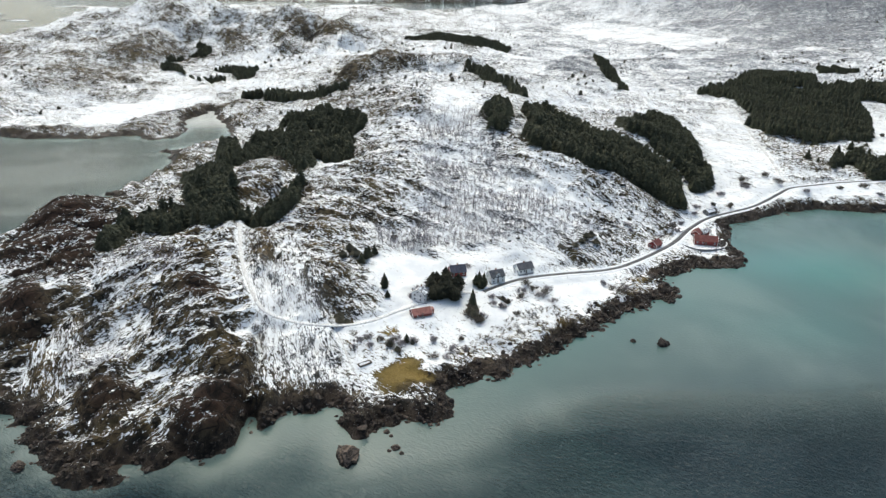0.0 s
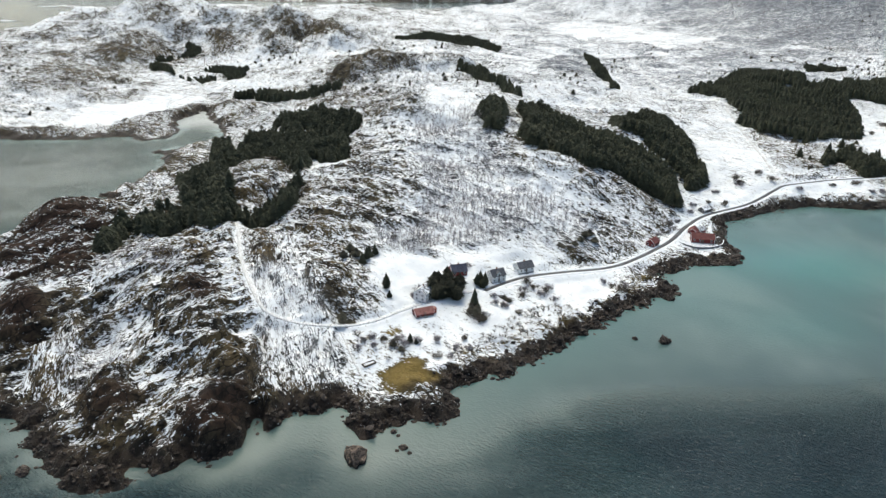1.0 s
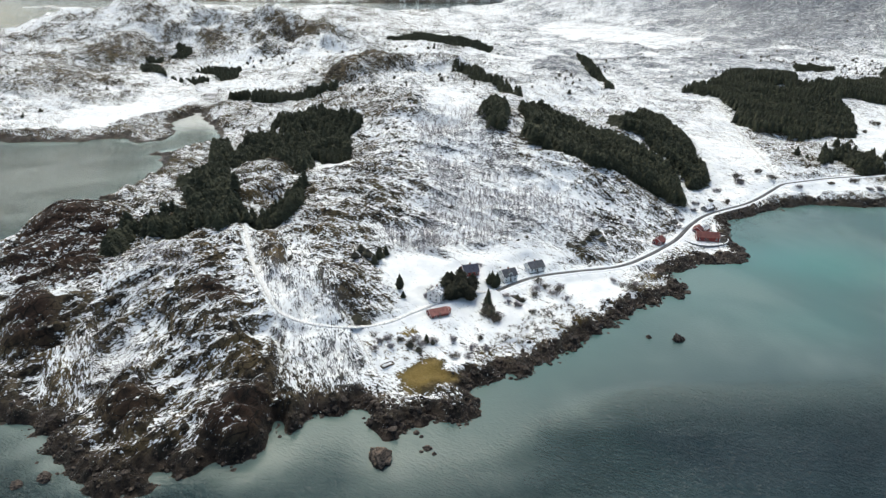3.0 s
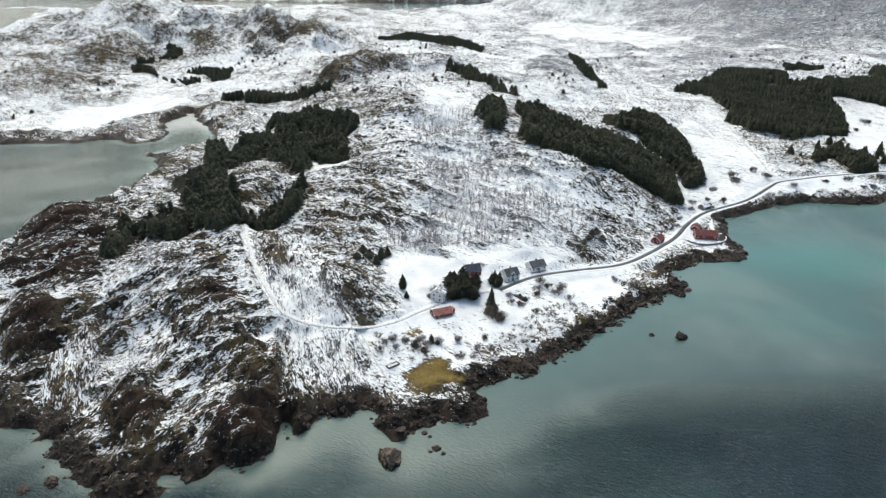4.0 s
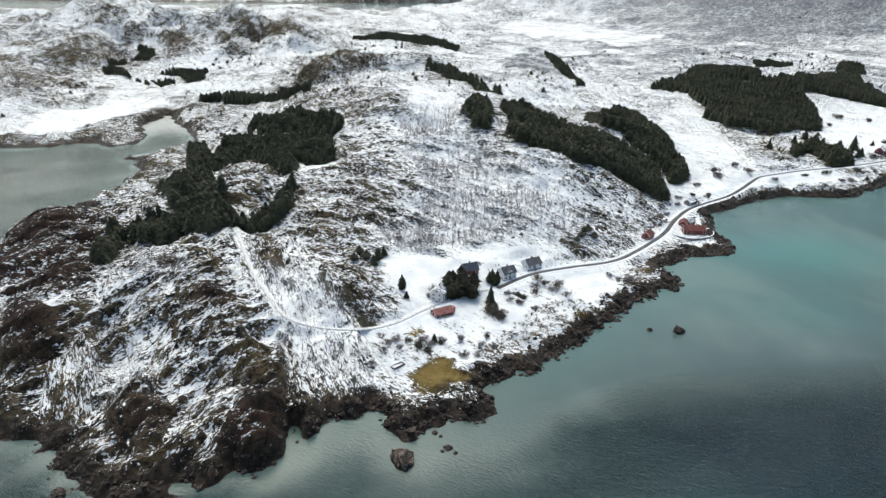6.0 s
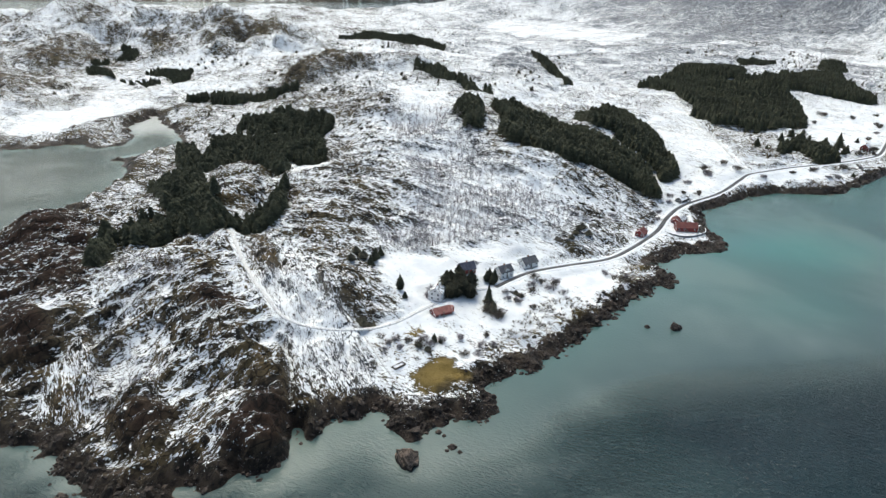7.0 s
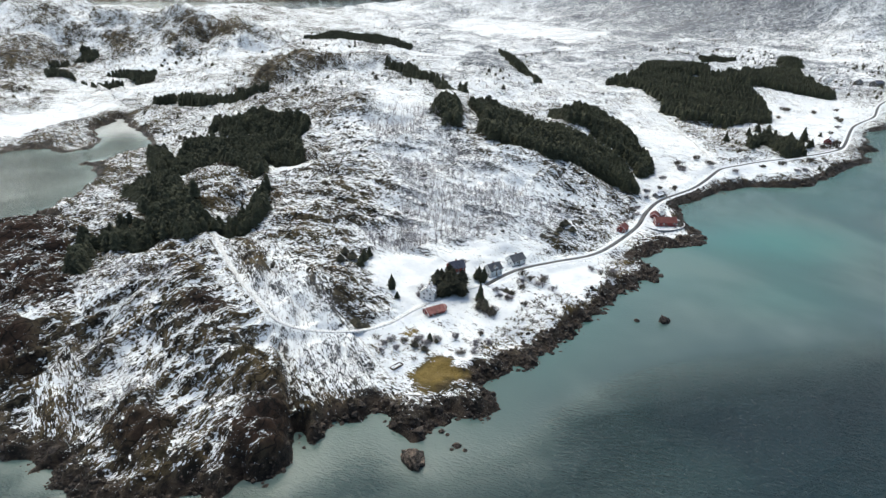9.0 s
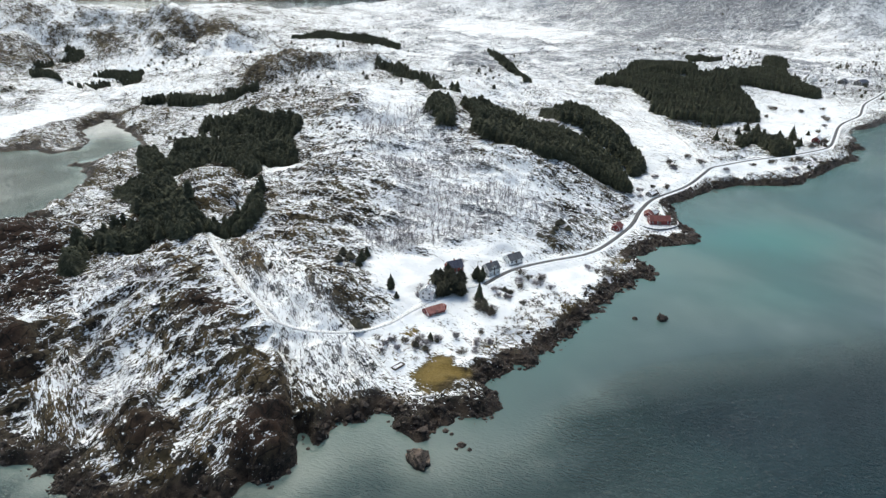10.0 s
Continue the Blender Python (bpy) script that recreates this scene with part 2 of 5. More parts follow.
OUTCROP = snowy_material("snow_topped_rock", (0.011, 0.010, 0.009), (0.085, 0.070, 0.052), 0.93, 0.45, 0.85)
SNOW_ROOF = snowy_material("roof_with_thin_snow", (0.10, 0.10, 0.105), (0.20, 0.20, 0.21), 0.72, 0.8)
CONCRETE = plain_material("grey_concrete", (0.20, 0.20, 0.19), (0.36, 0.355, 0.34), 0.7, 0.85)
TRIM = plain_material("white_trim", (0.70, 0.70, 0.69), (0.84, 0.84, 0.83), 2.0, 0.5, 0.1, 0.01, True)
BRICK = plain_material("chimney_brick", (0.16, 0.07, 0.05), (0.30, 0.14, 0.10), 2.0)
TIMBER = plain_material("weathered_timber", (0.07, 0.055, 0.045), (0.20, 0.165, 0.135), 1.5)


def glass_material():
    m, nt, p = start_material("window_glass")
    put(nt, p.inputs["Base Color"], (0.02, 0.025, 0.03))
    put(nt, p.inputs["Roughness"], 0.06)
    put(nt, p.inputs["IOR"], 1.5)
    return m


GLASS = glass_material()


# ---- the land: shorelines, hills and height ----
COAST_SOUTH = [(-300, 296), (-250, 275), (-215, 258), (-186, 246), (-172, 236), (-164, 226), (-155, 216), (-146, 214), (-140, 206), (-131, 203),
    (-121, 206), (-119, 214), (-104, 218), (-100, 224), (-93, 217), (-85, 224), (-79, 232), (-79, 246), (-74, 238), (-69, 246), (-57, 252),
    (-49, 258), (-44, 255), (-41, 245), (-32, 236), (-25, 245), (-21, 244), (-14, 249), (-5, 242), (1, 246), (6, 261), (-1, 268),
    (5, 272), (13, 277), (21, 283), (28, 277), (33, 285), (42, 293), (51, 301), (63, 310), (77, 325), (84, 329)]
COAST_EAST = [(100, 348), (115, 356), (126, 366), (133, 362), (138, 379), (138, 398), (162, 413), (192, 419), (200, 424), (201, 434), (200, 455),
    (213, 490), (240, 509), (273, 528), (305, 536), (338, 529), (364, 534), (411, 564), (450, 588), (462, 590), (484, 606), (490, 622), (498, 634), (517, 638), (512, 648),
    (530, 668), (546, 680), (566, 712), (613, 737), (657, 765), (760, 830), (900, 960), (1150, 1150), (1500, 1300), (2200, 1500), (4900, 1800)]
COAST_NORTH = [(4900, 4950), (2500, 4400), (1500, 3900), (800, 3600), (300, 3300), (-66, 3150), (-223, 3050), (-430, 3200), (-572, 3080),
    (-900, 3350), (-1100, 3150), (-1210, 2669), (-1078, 2111), (-975, 1831), (-1073, 1744), (-900, 1250), (-750, 900), (-600, 780)]
COAST_BAY = [(-481, 745), (-440, 737), (-404, 733), (-388, 740), (-376, 768), (-338, 754), (-315, 742), (-297, 751), (-294, 779), (-308, 857),
    (-311, 911), (-298, 905), (-268, 843), (-244, 782), (-234, 742), (-246, 728), (-270, 709), (-286, 695), (-272, 687), (-262, 656),
    (-257, 630), (-258, 597), (-262, 570), (-277, 549), (-268, 541), (-257, 534), (-256, 524), (-264, 514), (-275, 497), (-284, 472), (-290, 443), (-296, 408), (-308, 350)]
COAST = COAST_SOUTH + COAST_EAST + COAST_NORTH + COAST_BAY
FAR_ISLANDS = [[(-2600, 4100), (-1500, 3720), (-400, 3700), (600, 4050), (1600, 4500), (900, 4900), (-2400, 4900)],
    [(-1900, 2500), (-1650, 2420), (-1500, 2560), (-1750, 2660)], [(-1420, 2300), (-1330, 2270), (-1290, 2330), (-1400, 2350)],
    [(-1650, 3050), (-1480, 2980), (-1380, 3080), (-1560, 3160)], [(-1300, 1980), (-1240, 1965), (-1225, 2000), (-1290, 2015)],
    [(-2100, 2950), (-1900, 2880), (-1800, 2960), (-2000, 3040)]]
# x, y, spread, height
HEADLAND = [(-146, 227, 32, -7.4), (-36, 258, 22, -6.3), (-128, 270, 22, 6.4), (9, 294, 48, -5.5), (-117, 302, 22, 6.2), (-240, 330, 32, 3.3), (-148,
    338, 22, 6.8), (-198, 338, 22, 5.1), (-70, 344, 22, 8.1), (99, 357, 48, -6.1), (-250, 380, 22, 5.9), (60, 415, 22, 4.1), (-5, 418, 22, -6.5)]
MAIN_HILL = [(-131, 428, 75, 9.2), (-131, 428, 32, -3.0), (-198, 428, 22, -6.2), (-265, 430, 32, 4.3), (200, 431, 75, -14.4), (-240, 440, 22, 12.1), (-296, 432, 28, -6), (-246, 520, 26, -9),
    (-63, 452, 22, 6.3), (-3, 455, 48, 11.6), (141, 514, 22, 7.3), (-125, 515, 22, 8.3), (89, 520, 32, 18.3), (-49, 523, 32, 8.5), (21, 529, 22,
    -5.9), (220, 560, 22, -6.9), (42, 568, 22, 6.9), (-94, 584, 32, -5.5), (182, 615, 32, 12.6), (30, 620, 75, 31.9), (-237, 639, 75, -10.8), (420,
    650, 120, -4.7), (-30, 668, 32, 15.0), (69, 682, 48, 16.9), (305, 726, 32, -7.6), (-76, 729, 48, 19.3)]
VALLEY = [(560, 760, 120, -5.1), (-134, 777, 32, 8.5), (-342, 792, 120, -20.9), (-220, 795, 32, -7.7), (162, 841, 32, -7.5), (47, 949, 120, 19.8),
    (527, 970, 75, 17.7), (-13, 976, 500, 28.3), (-88, 977, 48, 8.0), (-314, 996, 75, -6.9), (-650, 1000, 120, 12.5), (-514, 1002, 48, 11.6), (-330,
    1200, 120, -18.5), (-502, 1202, 48, -13.4), (-103, 1266, 48, 12.8), (-600, 1300, 75, 12.2), (581, 1371, 75, 15.0), (-462, 1376, 75, -21.4), (-298,
    1467, 75, 24.6), (-433, 1485, 200, 34.8), (-433, 1485, 75, 16.1), (271, 1486, 120, -10.7), (245, 1020, 70, -11), (-700, 1500, 120, 27.5), (-583, 1517, 75, 27.5), (1,
    1526, 120, 12.9)]
HILLS = HEADLAND + MAIN_HILL + VALLEY
# high ground far behind: x, y, spread, height
FAR_HILLS = [(-583, 1525, 60, 28), (-433, 1495, 42, 20), (-300, 1475, 40, 28), (-190, 1440, 36, 24), (-240, 1395, 30, -14),
    (1650, 2350, 330, 330), (2300, 2500, 480, 520), (1250, 2700, 260, 210), (3200, 2700, 600, 560), (1950, 3300, 500, 420),
    (820, 2750, 160, 90), (600, 2900, 140, 70), (1000, 3000, 200, 120), (400, 2650, 90, 22), (150, 2450, 110, 22), (-200, 2350, 100, 26),
    (-480, 2250, 90, 22), (-700, 2050, 110, 55), (-820, 1750, 90, 60), (-640, 1950, 80, 40), (-350, 2750, 140, 40), (-900, 2500, 120, 45),
    (-1600, 4300, 400, 90), (200, 4500, 500, 130), (1100, 2150, 120, 60), (850, 3400, 300, 150), (1430, 1830, 130, 150), (1620, 1800, 160, 160)]


def polygon_distance(x, y, ring):
    """Distance to a closed line: plus inside, minus outside."""
    best = np.full(x.shape, 1e12)
    inside = np.zeros(x.shape, bool)
    for (ax, ay), (bx, by) in zip(ring, ring[1:] + ring[:1]):
        ex, ey = bx - ax, by - ay
        u = np.clip(((x - ax) * ex + (y - ay) * ey) / (ex * ex + ey * ey + 1e-9), 0, 1)
        best = np.minimum(best, (x - ax - u * ex) ** 2 + (y - ay - u * ey) ** 2)
        if ay != by:
            inside ^= ((ay > y) != (by > y)) & (x < (bx - ax) * (y - ay) / (by - ay) + ax)
    return np.where(inside, 1, -1) * np.sqrt(best)


def lattice(ix, iy, seed):
    h = (ix.astype(np.int64) * 374761393 + iy.astype(np.int64) * 668265263 + seed * 974711) & 0x7FFFFFFF
    h = ((h ^ (h >> 13)) * 1274126177) & 0x7FFFFFFF
    return ((h ^ (h >> 16)) & 0xFFFF) / 65535.0


def ripple(x, y, size, seed):
    """Smooth value noise, 0 to 1."""
    x, y = x / size, y / size
    ix, iy = np.floor(x), np.floor(y)
    fx, fy = x - ix, y - iy
    fx, fy = fx * fx * fx * (fx * (fx * 6 - 15) + 10), fy * fy * fy * (fy * (fy * 6 - 15) + 10)
    a, b = lattice(ix, iy, seed), lattice(ix + 1, iy, seed)
    c, d = lattice(ix, iy + 1, seed), lattice(ix + 1, iy + 1, seed)
    return (a + (b - a) * fx) * (1 - fy) + (c + (d - c) * fx) * fy


def layered(x, y, size, seed, octaves=4, gain=0.5):
    total, amp, norm = 0.0, 1.0, 0.0
    for k in range(octaves):
        total = total + amp * ripple(x * math.cos(k) - y * math.sin(k), x * math.sin(k) + y * math.cos(k), size / 2 ** k, seed + 17 * k)
        norm, amp = norm + amp, amp * gain
    return total / norm


def ease(v, a, b):
    u = np.clip((v - a) / (b - a), 0, 1)
    return u * u * (3 - 2 * u)


def shore_distance(x, y):
    d = polygon_distance(x, y, COAST)
    for ring in FAR_ISLANDS:
        d = np.maximum(d, polygon_distance(x, y, ring))
    near = 1 - ease(y, 900, 1500)
    d = d + (layered(x, y, 34, 7, 3) - 0.5) * 34 * near * ease(y, 600, 680) * (1 - ease(x, -330, -230))
    return d + near * ((layered(x, y, 9, 5, 3) - 0.5) * 7.0) + (layered(x, y, 60, 9, 2) - 0.5) * 60 * (1 - near)


def bumps(x, y, table):
    h = np.zeros(x.shape)
    for cx, cy, s, a in table:
        h += a * np.exp(-((x - cx) ** 2 + (y - cy) ** 2) / (2 * s * s))
    return h


def broad_height(x, y, d):
    """The land without its small relief."""
    lift = bumps(x, y, HILLS) + bumps(x, y, FAR_HILLS)
    width = 7 + 16 * ease(x, -60, 20) - 4 * np.exp(-((x + 95) / 26) ** 2)
    rise = 1 - np.exp(-np.maximum(d, 0) / width)
    return np.where(d > 0, 1.3 * ease(d, 0, 5) + np.maximum(lift, 0.8) * rise, np.maximum(d * 0.45, -14))

# ---- fields, woods, scrub, heath and roads ----
FIELDS = [
    [(-50, 304), (-35, 316), (-27, 329), (-37, 347), (-41, 375), (-21, 385), (2, 381), (22, 372), (60, 388), (70, 385), (109, 403), (117, 392), (104,
     371), (80, 344), (52, 319), (28, 306), (5, 289), (-3, 279), (-23, 266), (-35, 269), (-47, 293)],
    [(103, 394), (132, 422), (168, 468), (185, 507), (196, 545), (234, 590), (269, 741), (315, 823), (356, 864), (338, 758), (291, 564), (375, 577),
     (358, 548), (281, 539), (222, 504), (193, 455), (148, 428), (115, 399)],
    [(-500, 780), (-449, 872), (-388, 915), (-405, 1066), (-346, 1043), (-303, 929), (-341, 865), (-385, 819), (-437, 780), (-486, 755)],
    [(393, 2366), (490, 2443), (587, 2302), (744, 1915), (635, 1811), (523, 1629), (494, 1759), (438, 1872), (364, 1792), (313, 2066)],
    [(524, 901), (626, 891), (638, 802), (586, 749), (490, 668), (414, 621), (445, 731)],
    [(-101, 540), (-77, 526), (-88, 574), (-104, 583)],
    [(-12, 870), (28, 840), (31, 615), (6, 597), (-9, 640)],
    [(-1, 380), (23, 399), (62, 405), (76, 400), (60, 384), (22, 369)],
]
NEAR_FORESTS = [
    [(68, 618), (89, 639), (115, 637), (136, 612), (162, 594), (187, 572), (191, 553), (180, 502), (171, 511), (146, 522), (118, 518), (93, 526), (74,
     555), (72, 600)],
    [(177, 709), (222, 758), (246, 756), (242, 695), (224, 599), (225, 567), (220, 557), (202, 543), (199, 571), (192, 586), (181, 608), (164, 621)],
    [(342, 964), (432, 1047), (509, 1167), (511, 1100), (603, 1177), (494, 950), (551, 950), (530, 894), (506, 876), (507, 850), (495, 808), (455,
     740), (418, 724), (381, 727), (346, 748), (339, 781), (364, 827), (366, 871), (373, 905), (362, 935)],
    [(561, 976), (714, 1128), (768, 1134), (684, 995), (662, 915), (646, 875), (628, 857), (595, 879), (551, 901), (525, 902)],
    [(-186, 582), (-191, 601), (-190, 652), (-189, 696), (-174, 719), (-170, 760), (-140, 713), (-130, 726), (-103, 678), (-78, 659), (-73, 633),
     (-86, 620), (-78, 589), (-87, 567), (-110, 586), (-109, 523), (-151, 594), (-168, 583)],
    [(-217, 568), (-183, 570), (-145, 463), (-136, 441), (-144, 415), (-169, 416), (-179, 458)],
    [(-148, 462), (-130, 444), (-108, 445), (-109, 490), (-101, 504), (-97, 463), (-107, 439), (-131, 432)],
    [(-208, 421), (-211, 441), (-200, 461), (-179, 463), (-165, 414), (-176, 411), (-197, 418)],
    [(-225, 695), (-208, 691), (-194, 648), (-195, 607), (-207, 626)],
    [(-232, 920), (-173, 880), (-124, 905), (-117, 889), (-159, 864), (-184, 857), (-225, 880)],
    [(-262, 910), (-237, 921), (-232, 889), (-256, 900)],
    [(-482, 1214), (-463, 1213), (-400, 1116), (-355, 1119), (-333, 1103), (-374, 1101), (-462, 1168)],
]
OTHER_FORESTS = [
    [(30, 590), (41, 620), (52, 629), (57, 601), (47, 557), (38, 562)],
    [(65, 555), (75, 579), (80, 524), (68, 536)],
    [(-384, 1191), (-362, 1222), (-309, 1187), (-304, 1132), (-316, 1094), (-343, 1151)],
    [(251, 1219), (275, 1300), (253, 985), (236, 942), (231, 1039)],
    [(24, 960), (46, 936), (88, 838), (76, 669), (75, 836), (51, 886)],
    [(-86, 1492), (15, 1786), (133, 1469), (122, 1405), (13, 1440)],
    [(333, 591), (363, 634), (407, 670), (417, 663), (406, 617), (398, 597), (372, 585), (368, 621)],
    [(-208, 390), (-208, 414), (-200, 414), (-196, 395), (-198, 379)],
    [(-452, 1273), (-475, 1394), (-461, 1391), (-425, 1318), (-425, 1272)],
    [(-487, 1255), (-466, 1286), (-462, 1251)],
    [(662, 1289), (752, 1306), (724, 1253), (657, 1255)],
    [(795, 1231), (880, 1345), (905, 1330), (835, 1205), (774, 1173)],
]
FORESTS = NEAR_FORESTS + OTHER_FORESTS
BIRCHES = [
    [(-24, 634), (31, 609), (49, 515), (87, 481), (105, 439), (62, 401), (6, 397), (-22, 391), (-10, 469), (-21, 552)],
    [(-93, 363), (-72, 334), (-50, 301), (-46, 268), (-61, 267), (-85, 288), (-102, 322), (-115, 348)],
    [(-142, 405), (-130, 419), (-110, 349), (-114, 334)],
    [(-196, 363), (-183, 395), (-151, 381), (-137, 342), (-156, 320), (-170, 313)],
    [(-184, 288), (-160, 303), (-134, 265), (-135, 248), (-158, 251)],
    [(-44, 413), (-8, 411), (-8, 391), (-38, 387)],
]
GRASS = [
    [(-30, 278), (-21, 284), (-18, 289), (-12, 287), (-2, 269), (-10, 264), (-23, 265), (-28, 274)],
    [(-32, 304), (-29, 311), (-23, 312), (-23, 303), (-28, 304)],
]
HEATH = [
    [(-263, 385), (-263, 424), (-277, 486), (-222, 447), (-209, 405), (-188, 344), (-193, 332), (-215, 333), (-228, 324)],
    [(-153, 250), (-139, 251), (-130, 253), (-126, 242), (-131, 231), (-144, 235)],
    [(-135, 329), (-121, 339), (-108, 314), (-119, 306), (-132, 312)],
    [(-111, 241), (-87, 264), (-80, 244), (-84, 226), (-99, 223), (-106, 226)],
    [(-235, 337), (-215, 333), (-192, 305), (-192, 288), (-207, 287)],
]
MOOR = [
    [(-273, 663), (-225, 709), (-204, 821), (-157, 1052), (-148, 1274), (-65, 1214), (-19, 872), (-43, 607), (-63, 517), (-98, 520), (-102, 452),
     (-133, 439), (-179, 428), (-208, 424), (-231, 491)],
    [(-80, 412), (-51, 412), (-30, 368), (-39, 326), (-50, 301), (-65, 326), (-77, 370)],
    [(78, 418), (100, 454), (111, 441), (95, 406), (71, 390)],
    [(103, 507), (146, 519), (175, 509), (151, 483), (113, 487)],
    [(-801, 1292), (-700, 1257), (-556, 1198), (-477, 1212), (-424, 1049), (-484, 950), (-510, 870), (-532, 836)],
    [(-582, 1216), (-584, 1305), (-568, 1381), (-498, 1394), (-467, 1266)],
    [(-429, 1376), (-407, 1421), (-373, 1422), (-312, 1389), (-209, 1426), (-166, 1382), (-246, 1378), (-321, 1332)],
    [(-49, 297), (-42, 283), (-33, 265), (-44, 258), (-63, 253), (-80, 253), (-87, 264), (-59, 261), (-45, 265), (-51, 285)],
    [(-45, 1176), (83, 943), (118, 854), (68, 830), (29, 866)],
    [(405, 1515), (635, 1589), (644, 1343), (522, 1221), (407, 1138), (340, 1193)],
    [(-281, 1013), (-191, 967), (-180, 1212), (-151, 1296), (-125, 941), (-183, 848), (-238, 878)],
]
TUSSOCK = [
    [(29, 322), (49, 341), (68, 345), (79, 339), (65, 323), (48, 312), (34, 306), (19, 297), (5, 288), (3, 292), (17, 308)],
    [(104, 382), (121, 393), (125, 382), (110, 363), (102, 365)],
    [(-47, 301), (-39, 305), (-22, 300), (-17, 294), (-24, 285), (-38, 287), (-46, 292)],
    [(331, 689), (367, 707), (387, 689), (348, 611), (320, 606), (305, 620)],
    [(329, 763), (377, 733), (397, 708), (341, 618), (293, 598), (312, 665)],
]
LANES = [
    [(375, 1359), (335, 1152), (317, 1016), (317, 927), (332, 885), (366, 907)],
    [(350, 848), (326, 726), (295, 602), (290, 566)],
    [(-372, 1092), (-340, 1025), (-336, 973), (-347, 912)],
]
WHITE = [
    [(33, 988), (80, 896), (91, 655), (165, 780), (269, 808), (372, 926), (369, 1027), (293, 1117), (173, 1033), (106, 1206)],
    [(5, 865), (36, 820), (34, 605), (12, 592), (-2, 612), (-10, 645)],
    [(-62, 641), (-11, 622), (-6, 560), (-55, 571)],
    [(51, 539), (91, 515), (136, 518), (167, 495), (147, 467), (105, 464), (66, 476)],
    [(-128, 367), (-111, 357), (-84, 308), (-61, 303), (-49, 297), (-48, 265), (-62, 261), (-88, 287), (-107, 321)],
    [(-202, 373), (-192, 379), (-161, 330), (-156, 302), (-178, 327)],
    [(-365, 1296), (-276, 1311), (-199, 1351), (-173, 1230), (-183, 1010), (-239, 973), (-311, 1095)],
    [(-129, 284), (-122, 288), (-111, 295), (-113, 277), (-117, 266), (-125, 266)],
    [(-110, 259), (-95, 257), (-92, 240), (-103, 238), (-109, 249)],
    [(-169, 318), (-161, 323), (-145, 314), (-150, 303), (-165, 309)],
    [(-196, 356), (-188, 362), (-173, 323), (-184, 328)],
    [(-249, 365), (-236, 369), (-216, 335), (-192, 309), (-194, 304), (-215, 330), (-237, 348)],
    [(-116, 447), (-100, 441), (-82, 389), (-75, 333), (-93, 363)],
]
DARK = [
    [(-277, 549), (-262, 650), (-215, 660), (-200, 480), (-230, 460), (-262, 500)],
    [(100, 512), (146, 522), (178, 508), (151, 480), (110, 485)],
    [(-80, 412), (-51, 412), (-30, 368), (-39, 326), (-50, 301), (-65, 326), (-77, 370)],
    [(-98, 482), (-68, 494), (-33, 464), (-37, 415), (-49, 392), (-77, 397), (-94, 431)],
    [(-157, 904), (-165, 1247), (-86, 1235), (-50, 935), (-56, 652), (-95, 707)],
    [(-233, 333), (-214, 332), (-191, 305), (-189, 283), (-199, 272)],
    [(-95, 620), (-32, 584), (-11, 529), (-35, 497), (-72, 525)],
    [(-105, 266), (-90, 267), (-81, 241), (-89, 230), (-101, 246)],
    [(-153, 244), (-143, 255), (-128, 253), (-122, 239), (-126, 226), (-142, 232)],
    [(-128, 419), (-109, 417), (-93, 363), (-92, 329), (-108, 357)],
    [(-444, 1424), (-412, 1438), (-383, 1408), (-381, 1376), (-392, 1346), (-424, 1387)],
    [(-342, 1346), (-332, 1395), (-314, 1400), (-293, 1354)],
    [(-320, 1422), (-283, 1453), (-258, 1420), (-271, 1398), (-298, 1391)],
    [(-256, 1470), (-337, 2545), (-177, 1429), (-176, 1398), (-241, 1391), (-253, 1416)],
]
ROAD = [(23, 352), (35, 362), (48, 371), (74, 383), (104, 397), (131, 420), (158, 447), (178, 474), (203, 500), (241, 523), (262, 539), (280, 554), (287, 559.5), (293, 562), (312, 567),
    (371, 585), (440, 614), (468, 632), (504, 670), (543, 713), (570, 738), (622, 773), (658, 810), (686, 838), (739, 879), (796, 926)]
TRACK = [(-133, 431), (-122, 391), (-108, 349), (-94, 318), (-86, 308), (-73, 304), (-53, 305), (-37, 312), (-24, 324), (-13, 333), (2, 344), (23,
    352)]
FIELD_PATH = [(-51, 303), (-45, 288), (-37, 272), (-33, 267)]
# levelled ground under the buildings: x, y, radius
PLOTS = [(-11, 324.5, 7), (-11, 339.5, 6), (8, 367, 8), (30.5, 366, 7), (48, 380, 8), (143.5, 440, 6), (183, 455, 14), (203, 507, 6), (461, 644, 9),
    (804, 985, 16), (776, 992, 9), (735, 1010, 9)]
# sandy shallows: x, y, half widths, strength
SHOALS = [(190, 370, 60, 45, 0.12), (255, 420, 60, 45, 0.50), (200, 330, 40, 25, 0.15), (330, 480, 80, 30, 0.16), (430, 540, 120, 50, 0.10)]
# single spruces: x, y, height, radius
LONE_SPRUCES = [(-31, 342, 10.5, 3.4), (-6, 344, 12, 4.8), (-3, 348, 13, 4.6), (0, 345, 13.5, 4.8), (3, 348, 14, 4.8), (-1, 341, 11, 4.4), (-5, 349, 12, 4.4),
    (3, 343, 12.5, 4.6), (7, 346, 12.5, 4.4), (9, 350, 12, 4.0), (7, 341, 9.5, 4.2), (2, 351, 14.5, 4.4), (-4, 340, 10, 4.2), (21, 360, 9, 3.0), (23.5, 358, 10, 3.2),
    (19, 358, 8, 2.8), (22, 356, 8, 3.0), (16.5, 337, 12, 3.2), (-29, 335, 4.5, 2.0), (-43, 376, 8, 2.8), (-46, 366, 7, 2.6), (-40, 380, 7, 2.6),
    (-44, 371, 8, 2.7), (-17, 300, 5.5, 1.8)]
